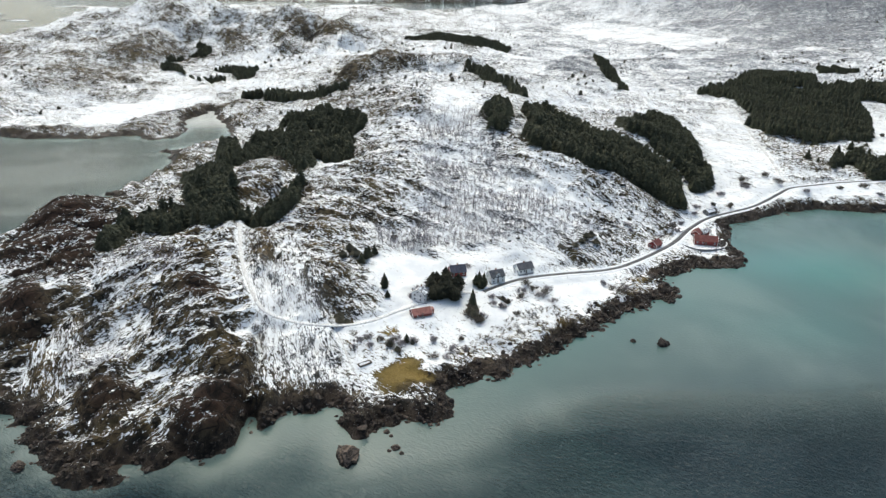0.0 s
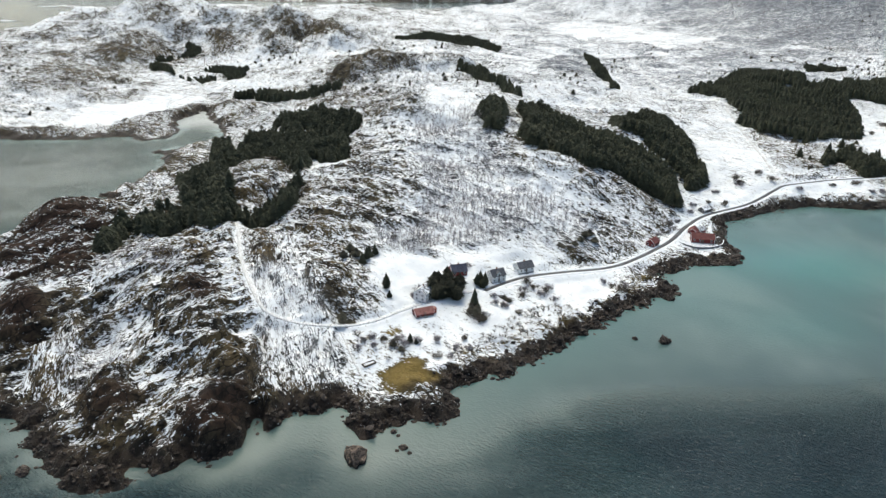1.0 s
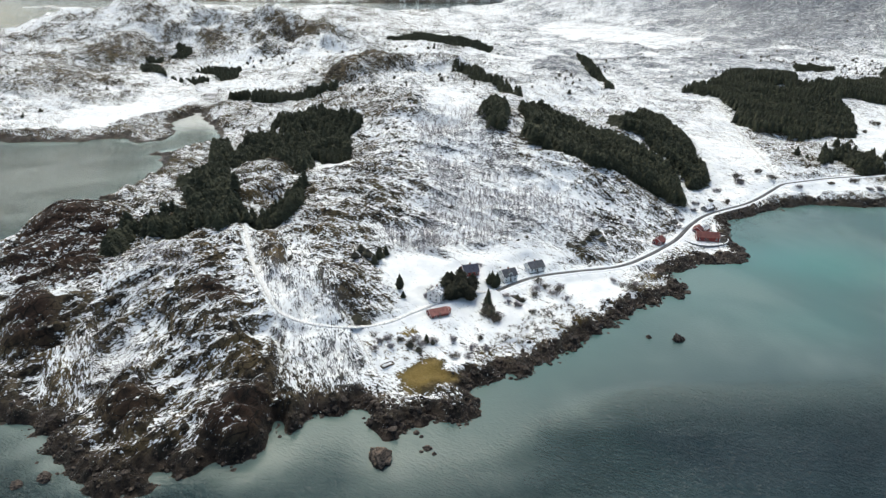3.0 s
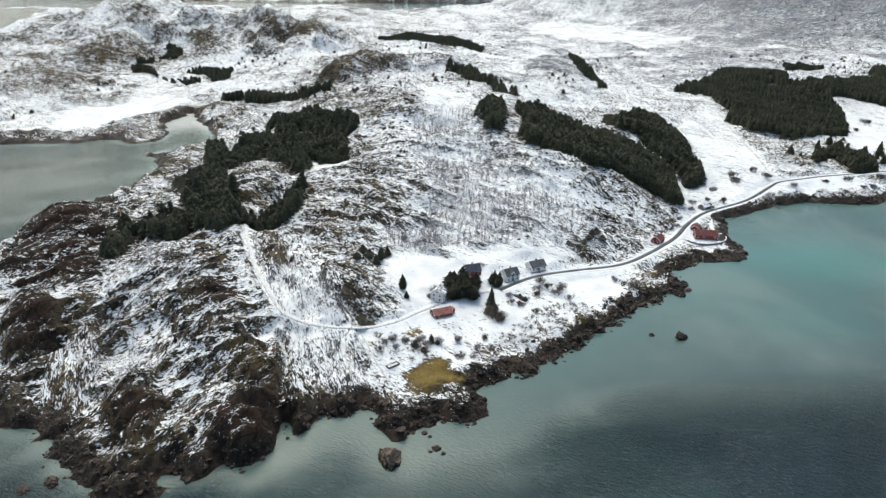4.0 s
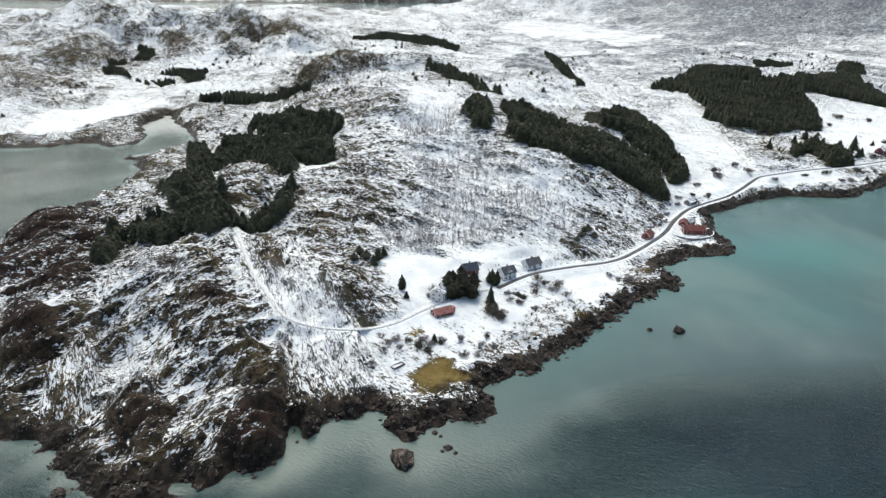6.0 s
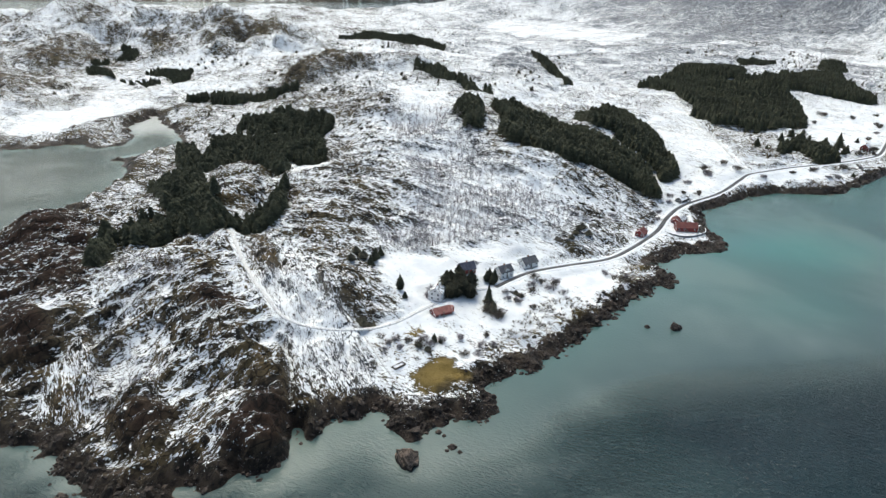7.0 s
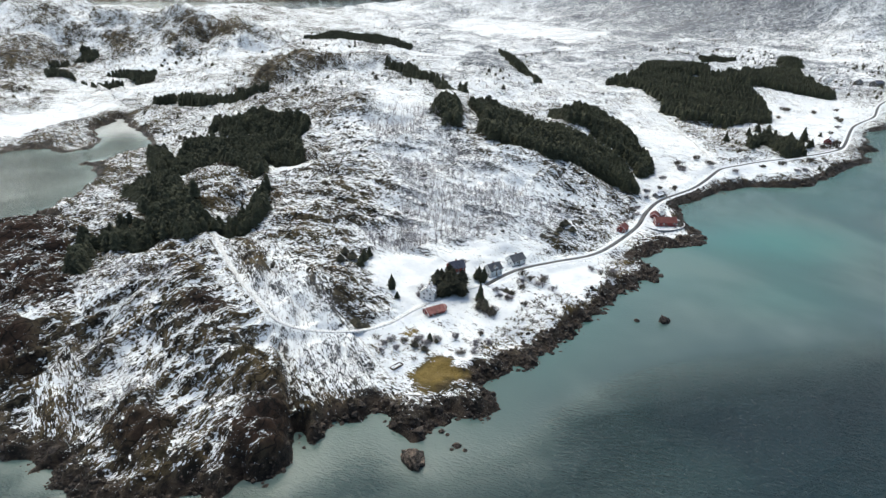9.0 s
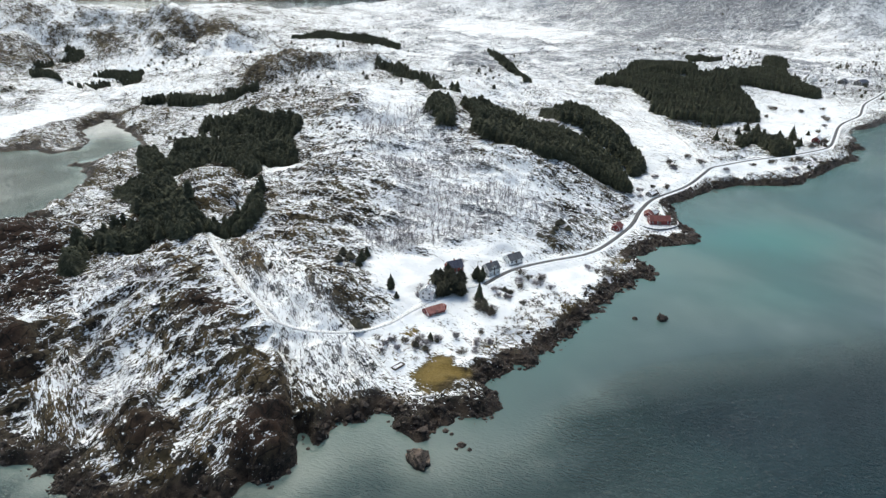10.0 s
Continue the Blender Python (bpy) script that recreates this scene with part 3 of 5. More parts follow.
VILLA_SPRUCES = [(427, 640, 12, 3.6), (418, 649, 9, 3.0), (438, 648, 7, 2.4), (427, 626, 10, 4.0), (421, 622, 9, 3.6), (433, 633, 9, 3.4), (340, 640, 11, 4.2), (346, 632, 9, 3.6), (440, 656, 16, 6.0), (430, 663, 9, 3.6), (406, 687, 11, 5.0), (386, 673, 10, 4.4), (475, 676, 6, 3.0), (390, 562, 5, 2.2), (398, 563, 4, 2.0)]
# dense junipers: x, y, height, radius
JUNIPERS = [(17, 327, 5.5, 3.4), (20, 324.5, 4.2, 2.8), (14.5, 330, 5.0, 2.8), (18, 331, 5.5, 2.6), (33.5, 346, 3.2, 2.0), (36, 343, 2.8, 1.8),
    (-17, 301.5, 4.0, 1.5), (-14, 299, 3.0, 1.4), (-25, 296, 3.2, 2.4), (-21, 293, 3.0, 2.2), (-52, 316, 5.0, 4.0), (-48, 313, 4.4, 3.4), (-51, 311, 4.0, 3.2), (-50, 372, 6.0, 3.6),
    (-54, 376, 5.5, 3.6), (-57, 368, 5.0, 3.2), (98, 433, 5.0, 4.0), (94, 428, 4.4, 3.6), (90, 422, 4.0, 3.2), (100, 424, 4.4, 3.4), (84, 410, 3.4, 2.6)]
# bushes: x, y, size
BUSHES = [(-34, 294, 2.6), (-25, 298, 4.2), (-39, 297, 2.6), (-13.5, 300, 3.8), (-3.5, 303, 3.6), (17, 326, 4.6), (15, 329, 4.3), (33, 338, 3.0), (58, 357, 4.3),
    (44, 350, 3.4), (129, 461, 3.4), (168, 468, 3.6), (165, 474, 3.4), (-30, 300, 2.4), (-20, 297, 3.4), (-22, 301, 3.0), (5, 297, 3.8), (10, 306, 2.8),
    (54, 353, 3.8), (60, 361, 3.6), (28, 340, 3.0), (36, 343, 2.8), (-16, 340, 3.0), (-14, 347, 4.0), (14, 376, 3.4), (19, 322, 4.4), (21, 327, 3.6),
    (-36, 300, 2.6), (-42, 292, 2.4), (-4, 290, 3.4), (3, 288, 3.0), (12, 298, 3.2), (62, 350, 3.0), (40, 332, 3.0), (96, 376, 3.4), (100, 370, 4.2),
    (48, 363, 4.4), (51, 360, 3.8), (46, 356, 3.8), (16, 333, 4.4), (28, 346, 2.8), (32, 339, 2.6), (162, 467, 4.2), (208, 511, 4.0), (252, 564, 4.2)]
FAR_BUSHES = [(104, 364, 4.3), (108, 372, 3.6), (130, 452, 3.2), (152, 456, 3.8), (160, 462, 3.4), (174, 482, 3.2), (190, 500, 3.0), (196, 514, 3.4),
    (210, 520, 3.0), (225, 545, 3.8), (250, 560, 4.0), (300, 555, 3.4), (330, 560, 3.2), (360, 552, 3.6), (372, 558, 4.0), (410, 580, 3.4), (440, 645, 4.0),
    (455, 638, 4.2), (460, 630, 4.3), (470, 650, 3.8), (500, 690, 4.2), (530, 720, 4.0), (560, 760, 4.4), (480, 760, 4.4), (520, 800, 4.6), (590, 800, 4.4)]
ROUND_TREES = [(514, 798, 6.5), (546, 786, 5.5), (556, 747, 6.0), (253, 571, 5.5), (275, 582, 5.0), (282, 568, 5.0), (208, 509, 5.0), (224, 521, 4.5), (443, 628, 5.0), (462, 640, 5.5), (472, 645, 5.0), (391, 577, 5.0), (353, 566, 5.0)]
# rocks out in the water: name, x, y, radius, height, label
SEA_ROCKS = [("islet", -35.8, 222.5, 4.9, 5.2, "brown cracked rock islet close to the shore"), ("skerry", 113.5, 314, 3.3, 3.6, "small dark skerry rising from the sea"),
    ("skerry", 99, 317, 1.7, 1.8, "low dark skerry awash in the sea"), ("sea_rock", -17.5, 228.5, 2.0, 1.5, "dark wet rock off the point"),
    ("sea_rock", -15, 225, 1.1, 0.8, "dark wet rock off the point"), ("sea_rock", -20, 226.5, 1.0, 0.7, "dark wet rock off the point"),
    ("sea_rock", -22, 238.5, 1.6, 1.1, "dark wet rock off the point"), ("sea_rock", -20, 236, 1.0, 0.8, "dark wet rock off the point"),
    ("sea_rock", -160, 214, 3.6, 2.2, "rounded dark rock off the headland"), ("sea_rock", -168, 210, 2.6, 1.6, "rounded dark rock off the headland"),
    ("sea_rock", 22, 279, 1.3, 1.0, "dark wet rock by the shore"), ("sea_rock", 139, 371, 2.6, 1.6, "dark wet rock by the shore")]
# rocky humps on the headland: x, y, spread, height
KNOLLS = [(-140, 246, 8, 5), (-96, 240, 8, 6), (-118, 320, 9, 5), (-198, 302, 12, 6), (-105, 282, 8, 4), (-165, 268, 7, 3), (-130, 290, 6, 3),
    (-60, 330, 8, 4), (-225, 350, 10, 4), (-160, 330, 9, 3), (-150, 225, 6, 3), (-118, 226, 6, 3)]
# steep-sided humps and ribs of bare rock: height, softness of the flank, outline
RIBS = [
    (6, 5, [(-210, 283), (-221, 308), (-222, 319), (-218, 330), (-208, 325), (-196, 307), (-192, 299), (-192, 292), (-193, 283), (-198, 277)]),
    (7, 5, [(-158, 260), (-155, 263), (-147, 264), (-139, 261), (-131, 250), (-128, 240), (-128, 230), (-135, 228), (-147, 237), (-153, 246)]),
    (4, 5, [(-146, 291), (-140, 289), (-132, 282), (-129, 275), (-131, 272), (-136, 273)]),
    (6, 5, [(-145, 314), (-139, 327), (-128, 334), (-113, 320), (-107, 313), (-107, 303), (-115, 290), (-126, 285), (-133, 284)]),
    (5, 5, [(-147, 351), (-148, 377), (-141, 379), (-127, 355), (-124, 347), (-133, 338), (-141, 338)]),
    (5, 5, [(-115, 265), (-113, 272), (-108, 278), (-102, 286), (-95, 280), (-92, 272), (-94, 261), (-100, 261), (-108, 264)]),
    (5, 5, [(-97, 254), (-86, 252), (-84, 241), (-83, 232), (-92, 225), (-101, 227), (-103, 231), (-103, 237), (-98, 240)]),
    (5, 5, [(-82, 258), (-73, 260), (-69, 252), (-71, 245), (-76, 241), (-80, 246)]),
    (4, 5, [(-75, 348), (-66, 363), (-53, 357), (-49, 333), (-58, 325), (-69, 327)]),
    (3, 5, [(-118, 425), (-110, 428), (-100, 386), (-97, 352), (-103, 350), (-109, 376)]),
    (7, 5, [(-166, 554), (-157, 590), (-134, 596), (-124, 574), (-120, 477), (-138, 469), (-151, 476)]),
    (12, 22, [(-583, 1215), (-589, 1273), (-583, 1350), (-556, 1385), (-516, 1400), (-486, 1344), (-482, 1267), (-540, 1232)]),
    (12, 12, [(-443, 1420), (-428, 1440), (-391, 1430), (-382, 1405), (-389, 1330), (-425, 1380)]),
    (10, 10, [(-337, 1375), (-321, 1395), (-290, 1365), (-281, 1329), (-313, 1308)]),
    (14, 16, [(-351, 1450), (-317, 1465), (-297, 1468), (-273, 1433), (-263, 1410), (-301, 1398), (-340, 1430)]),
    (14, 16, [(-250, 1435), (-208, 1440), (-175, 1415), (-177, 1358), (-225, 1315), (-245, 1370)]),
    (12, 16, [(-572, 1415), (-565, 1460), (-543, 1505), (-510, 1485), (-524, 1455), (-551, 1412)]),
    (2, 10, [(-262, 390), (-274, 425), (-268, 455), (-250, 440), (-231, 432), (-218, 408), (-200, 356), (-209, 352), (-235, 374)]),
    (20, 18, [(-142, 940), (-124, 1005), (-60, 1040), (20, 1035), (45, 990), (0, 955), (-70, 938), (-120, 930)]),
    (9, 16, [(-150, 1270), (-120, 1310), (-80, 1300), (-90, 1260)]),
    (13, 22, [(150, 1120), (204, 1235), (270, 1250), (258, 1080), (236, 962), (205, 962), (173, 966), (145, 1010)]),
    (4, 10, [(-367, 780), (-371, 821), (-364, 850), (-343, 866), (-312, 880), (-312, 790), (-300, 778), (-303, 755), (-361, 765)]),
    (4, 10, [(-448, 763), (-427, 790), (-390, 772), (-397, 750), (-438, 747)]),
]
# snow-filled gullies between them
GULLIES = [
    [(-186, 283), (-179, 313), (-161, 275), (-159, 246), (-183, 252)],
    [(-196, 356), (-188, 362), (-173, 323), (-184, 328)],
]
GULLY = [(-80, 228), (-81, 245), (-83, 262), (-85, 285), (-90, 300)]


def smooth_line(points, step):
    """Even steps along a rounded line through the points."""
    p = [Vector((*q, 0)) for q in points]
    p = [p[0] * 2 - p[1], *p, p[-1] * 2 - p[-2]]
    dense = []
    for a, b, c, d in zip(p, p[1:], p[2:], p[3:]):
        for k in range(12):
            u = k / 12
            dense.append(0.5 * ((2 * b) + (c - a) * u + (2 * a - 5 * b + 4 * c - d) * u ** 2 + (3 * b - a - 3 * c + d) * u ** 3))
    dense.append(p[-2])
    out, run = [dense[0]], 0.0
    for a, b in zip(dense, dense[1:]):
        run += (b - a).length
        if run >= step:
            out.append(b)
            run = 0.0
    return np.array([(v.x, v.y) for v in out])


def near_rings(x, y, rings, soft):
    """1 inside any of the rings, falling to 0 over the soft width about their edges."""
    v = np.zeros(x.shape)
    for ring in rings:
        xs, ys = [q[0] for q in ring], [q[1] for q in ring]
        box = (x > min(xs) - soft) & (x < max(xs) + soft) & (y > min(ys) - soft) & (y < max(ys) + soft)
        if box.any():
            v[box] = np.maximum(v[box], ease(polygon_distance(x[box], y[box], ring), -soft * 0.5, soft * 0.5))
    return v


def strikes(x, y):
    """Shares of the headland's grain of the rock and of the steep gullies' grain; the rest has the hill's."""
    warp = 16 * (layered(x, y, 30, 33, 2) - 0.5)
    edge = np.interp(y, [228, 285, 318, 431, 520], [-80, -85, -94, -133, -200]) + warp
    west = (1 - ease(x - edge, -5, 5)) * (1 - ease(y, 480, 560))
    right = np.interp(y, [269, 312, 353, 420], [-48, -60, -72, -95]) + warp * 0.5
    gullies = (1 - west) * (1 - ease(x - right, -4, 4)) * (1 - ease(y, 380, 430))
    return west, np.maximum(gullies, near_rings(x + warp, y, GULLIES, 10) * 0.9)


def ribbed(x, y, angle, size, seed):
    """Ridges that run at that angle, about 0.8 on the mean and 1 on their crests."""
    c, s = math.cos(radians(angle)), math.sin(radians(angle))
    return 1 - 2 * np.abs(layered((x * c + y * s) * 0.32, y * c - x * s, size, seed, 4, 0.55) - 0.5)


def dome(x, y, ring, soft):
    """A hump with steep flanks and a rounded top over a ring, from 0 to 1."""
    v = np.zeros(x.shape)
    xs, ys = [q[0] for q in ring], [q[1] for q in ring]
    near = (x > min(xs) - soft) & (x < max(xs) + soft) & (y > min(ys) - soft) & (y < max(ys) + soft)
    if near.any():
        v[near] = 1 - np.exp(-np.maximum(polygon_distance(x[near], y[near], ring) + soft * 0.5, 0) / soft)
    return v


def rough_height(x, y, d, fields):
    """Broad height and the rocky relief on it, and that relief alone."""
    far = ease(y, 700, 1500)
    wx, wy = x + 14 * (layered(x, y, 40, 31, 2) - 0.5), y + 14 * (layered(x, y, 40, 37, 2) - 0.5)
    knolls = layered(wx, wy, 55, 11, 3)
    small = layered(x, y, 4.2, 41, 2)
    west, gullies = strikes(x, y)
    ribs = np.zeros(x.shape)
    for angle, share, tall in ((-32, (1 - west) * (1 - gullies), 0.85), (46, west * (1 - gullies), 1.15), (-72, gullies, 0.75)):
        ribs += share * tall * ((ribbed(wx, wy, angle, 34, 3) - 0.8) * 12 + (ribbed(wx, wy, angle, 12, 21) - 0.8) * 7.5)
    big = layered(x, y, 170, 51, 4)
    detail = ribs + (knolls - 0.5) * 8.0 + (small - 0.5) * 2.0
    calm = 1 - 0.95 * fields
    inland = ease(d, -2, 9)
    nw = ease(-x, 40, 140) * ease(y, 1230, 1330) * (1 - ease(y, 1900, 2300))
    nw = np.maximum(nw, 0.7 * np.exp(-((x + 60) / 110) ** 2 - ((y - 970) / 90) ** 2))
    crags = (1 - 2 * np.abs(layered(wx, wy, 130, 53, 6, 0.62) - 0.5) - 0.8) * 40 * nw
    high = crags + far * (big - 0.5) * (30 + 60 * ease(x, 900, 1500))
    height = broad_height(x, y, d) + calm * (detail * (0.35 + 0.65 * inland) * np.where(d > -3, 1, 0) + high * inland)
    gully, _ = line_effect(x, y, GULLY, [0.0] * len(GULLY), 12)
    height = height + bumps(x, y, KNOLLS) * ease(d, 0, 8) - 5.0 * (1 - ease(gully, 0.4, 3.2)) * ease(d, -3, 4)
    jagged = 1 - 2 * np.abs(layered(x, y, 6.5, 43, 3, 0.6) - 0.5)
    for tall, soft, ring in RIBS:
        height = height + tall * dome(wx * 0.4 + x * 0.6, wy * 0.4 + y * 0.6, ring, soft) * ease(d, 0, 5)
    height = height + (jagged - 0.72) * 3.4 * ease(d, -3, 3) * (1 - ease(d, 9, 18)) * (1 - ease(y, 900, 1000)) * calm
    height = np.where((d > 4), np.maximum(height, 0.7), height)
    return height, detail * calm


def line_effect(x, y, line, heights, reach):
    """Distance to a road's middle line and the road's height there."""
    best = np.full(x.shape, 1e9)
    level = np.zeros(x.shape)
    for (ax, ay), (bx, by), ha, hb in zip(line, line[1:], heights, heights[1:]):
        box = (np.abs(x - (ax + bx) / 2) < reach + abs(bx - ax)) & (np.abs(y - (ay + by) / 2) < reach + abs(by - ay))
        if not box.any():
            continue
        px, py = x[box], y[box]
        ex, ey = bx - ax, by - ay
        u = np.clip(((px - ax) * ex + (py - ay) * ey) / (ex * ex + ey * ey), 0, 1)
        q = np.hypot(px - ax - u * ex, py - ay - u * ey)
        nearer = q < best[box]
        best[box] = np.where(nearer, q, best[box])
        level[box] = np.where(nearer, ha + (hb - ha) * u, level[box])
    return best, level


def level_line(points, step):
    line = smooth_line(points, step)
    x, y = line[:, 0], line[:, 1]
    h = broad_height(x, y, shore_distance(x, y))
    pad = np.r_[[h[0]] * 4, h, [h[-1]] * 4]
    return line, np.maximum(np.convolve(pad, np.ones(9) / 9, "valid"), 2.2)


ROAD_LINE, ROAD_LEVEL = level_line(ROAD, 4)
TRACK_LINE, TRACK_LEVEL = level_line(TRACK, 4)
PATH_LINE, PATH_LEVEL = level_line(FIELD_PATH, 3)
LANE_LINES = [level_line(ring, 6) for ring in LANES]
DRIVE_LINE, DRIVE_LEVEL = level_line([(23.5, 353), (28, 350.5), (33, 347), (37, 342.5)], 2)
WAYS = [(DRIVE_LINE, DRIVE_LEVEL, 1.6), (ROAD_LINE, ROAD_LEVEL, 2.9), (TRACK_LINE, TRACK_LEVEL, 1.0), (PATH_LINE, PATH_LEVEL, 0.8)] + [(line, level, 2.0) for line, level in LANE_LINES]


def survey(x, y):
    """All that is known of the ground at the places: height, shore distance, relief, fields and distance to a road."""
    d = shore_distance(x, y)
    fields = near_rings(x, y, FIELDS, 14)
    fields *= ease(d + 16 * (layered(x, y, 12, 57, 3) - 0.5), 5, 22)
    h, detail = rough_height(x, y, d, fields)
    for hx, hy, r in PLOTS:
        q = np.hypot(x - hx, y - hy)
        box = q < r + 8
        if box.any():
            one = np.array([float(hx)]), np.array([float(hy)])
            z = max(float(broad_height(*one, shore_distance(*one))[0]), 1.6)
            k = (1 - ease(q, r, r + 8))
            h = np.where(box, h * (1 - k) + z * k, h)
    beside = np.full(x.shape, 1e9)
    for line, level, half in WAYS:
        q, z = line_effect(x, y, line, level, 16)
        k = 1 - ease(q, half + 0.6, half + (7 if half > 2 else 3.5))
        h = h * (1 - k) + (z - 0.12) * k
        beside = np.minimum(beside, q - half)
    return h, d, detail, fields, beside


def ground(x, y):
    return survey(np.atleast_1d(np.asarray(x, float)), np.atleast_1d(np.asarray(y, float)))[0]


def quad_mesh(name, co, nx, ny):
    me = bpy.data.meshes.new(name)
    i = np.arange(nx - 1)[None, :] + nx * np.arange(ny - 1)[:, None]
    quads = np.stack([i, i + 1, i + 1 + nx, i + nx], -1).reshape(-1, 4)
    me.vertices.add(len(co))
    me.vertices.foreach_set("co", co.astype(np.float32).ravel())
    me.loops.add(quads.size)
    me.loops.foreach_set("vertex_index", quads.ravel().astype(np.int32))
    me.polygons.add(len(quads))
    me.polygons.foreach_set("loop_start", np.arange(0, quads.size, 4, dtype=np.int32))
    me.polygons.foreach_set("use_smooth", np.ones(len(quads), bool))
    me.update(calc_edges=True)
    return me


def channel(me, name, values):
    me.attributes.new(name, "FLOAT", "POINT").data.foreach_set("value", values.astype(np.float32).ravel())


def stretched(low, a, b, high, step, growth):
    """Even steps from a to b, growing outside them."""
    mid = list(np.arange(a, b, step))
    s, v = step, mid[-1]
    while v < high:
        s *= growth
        v += s
        mid.append(v)
    s, v, left = step, a, []
    while v > low:
        s *= growth
        v -= s
        left.append(v)
    return np.array(left[::-1] + mid)


def box_mean(Z, n):
    """Mean over the (2 n + 1) squared cells round each one."""
    for axis in (0, 1):
        pad = [(0, 0), (0, 0)]
        pad[axis] = (n + 1, n)
        total = np.cumsum(np.pad(Z, pad, mode="edge"), axis)
        last, first = [slice(None)] * 2, [slice(None)] * 2
        last[axis], first[axis] = slice(2 * n + 1, None), slice(None, -2 * n - 1)
        Z = (total[tuple(last)] - total[tuple(first)]) / (2 * n + 1)
    return Z


def build_land():
    gx = stretched(-4900, -265, 215, 4900, 1.2, 1.016)
    gy = stretched(188, 192, 470, 4950, 1.2, 1.0078)
    X, Y = np.meshgrid(gx, gy)
    shape = X.shape
    x, y = X.ravel(), Y.ravel()
    h, d, detail, fields, beside = survey(x, y)
    Z = h.reshape(shape)
    sy, sx = np.gradient(Z, gy, gx)
    slope = np.hypot(sx, sy).ravel()
    hollow = (np.clip((box_mean(Z, 3) - Z) / 0.45, -1, 1) + 1.3 * np.clip((box_mean(Z, 10) - Z) / 1.8, -1, 1)).ravel() * (1 - 0.6 * ease(y, 620, 900))
    brow = np.clip((box_mean(Z, 13) - Z) / -2.0, 0, 1).ravel()
    me = quad_mesh("ground", np.stack([x, y, h], -1), shape[1], shape[0])
    birch = near_rings(x, y, BIRCHES, 25)
    heath = near_rings(x, y, HEATH, 16)
    moor = near_rings(x, y, MOOR, 30)
    grass = near_rings(x + 9 * (layered(x, y, 7, 97, 3) - 0.5), y + 9 * (layered(x, y, 7, 99, 3) - 0.5), GRASS, 8)
    woods = near_rings(x, y, FORESTS, 8)
    headland = (1 - ease(x, -90, -40)) * (1 - ease(y, 430, 520))
    patchy = layered(x, y, 45, 71, 4)
    snow = 0.76 - (0.16 + 0.08 * (1 - ease(y, 270, 320))) * headland + (0.14 - 0.02 * headland) * hollow + 0.38 * birch - (0.38 + 0.24 * ease(y, 330, 380)) * heath - 0.20 * moor - 0.30 * woods + 0.10 * ease(y, 900, 1300)
    snow += (0.26 - 0.10 * headland) * near_rings(x, y, WHITE, 14) - 0.20 * near_rings(x, y, DARK, 14)
    away = ease(y, 700, 1100)
    snow -= 0.24 * ease(-x, 330, 430) * ease(y, 880, 980) * (1 - ease(y, 1500, 1700))
    mount = ease(x, 650, 1000) * ease(y, 1600, 1900)
    snow += (1 - 0.7 * mount) * ((patchy - 0.5) * (0.9 + 1.2 * away) + away * (layered(x, y, 130, 73, 4) - 0.5) * 1.2) - 0.90 * mount - 0.32 * away * ease(x, 200, 600) - 0.02 * detail - (0.6 + 0.2 * (1 - away)) * np.clip(slope - 0.42, 0, 1.2) - 0.34 * np.exp(-(d / 60) ** 2) * ease(y, 600, 680) * (1 - ease(x, -240, -200))
    snow = snow * (1 - fields) + fields * (1.60 - 0.28 * ease(y, 650, 750) - 0.10 * ease(y, 480, 560) + (patchy - 0.5) * 1.8)
    snow = np.where(beside < 0.9, np.maximum(snow, 0.8), snow)
    edge = 1.5 + 5 * (1 - ease(x, -70, -50)) * (1 - ease(y, 300, 400)) + 9 * layered(x, y, 16, 81, 3) * (1 - 0.72 * ease(x, 220, 280)) + 5 * ease(x, -40, 20) * layered(x, y, 30, 83, 2)
    shore = (1 - ease(d - edge, -2.0, 3.5)) * (1 - ease(h, 3.5, 9.0))
    snow = snow * (1 - shore) - 1.0 * shore
    tussock = near_rings(x, y, TUSSOCK, 10)
    snow -= 2.5 * grass + 0.42 * tussock * (1 - 0.8 * ease(y, 480, 600)) * (1 - shore)
    grass = np.maximum(grass, 0.5 * tussock * (1 - 0.7 * ease(y, 450, 600)))
    west, gullies = strikes(x, y)
    bare = np.max([dome(x, y, ring, soft) * min(4, soft ** 1.5 / 11) for _, soft, ring in RIBS], 0)
    snow -= (0.14 * bare + 0.13 * (1 - ease(x, -60, -45)) * (1 - ease(y, 290, 340)) + 0.13 * headland * (1 - ease(y, 290, 330)) * (1 - ease(x, -165, -145))) * (1 - shore)
    # birch_and_haze: painted haze over the far right, plain birch scrub nearby.
    for name, values in (("away", away), ("west_grain", west), ("gully_grain", gullies), ("snow", snow), ("shore", shore), ("heath", np.clip(heath * (0.6 + patchy * 0.8), 0, 1)), ("grass", grass), ("birch_and_haze", np.maximum(away * ease(x, -60, 200) * (1 - 0.9 * near_rings(x, y, DARK, 14)), 0.6 * birch * (1 - away) * (1 - west))), ("rust", np.clip(brow * (0.35 + 0.65 * headland) + 0.40 * headland, 0, 1) * (1 - 0.8 * birch * (1 - west)))):
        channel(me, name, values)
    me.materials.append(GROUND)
    return tagged(new("ground", me), "snow-covered rocky coastal hills, headland and fields", "ground", kind="structure")


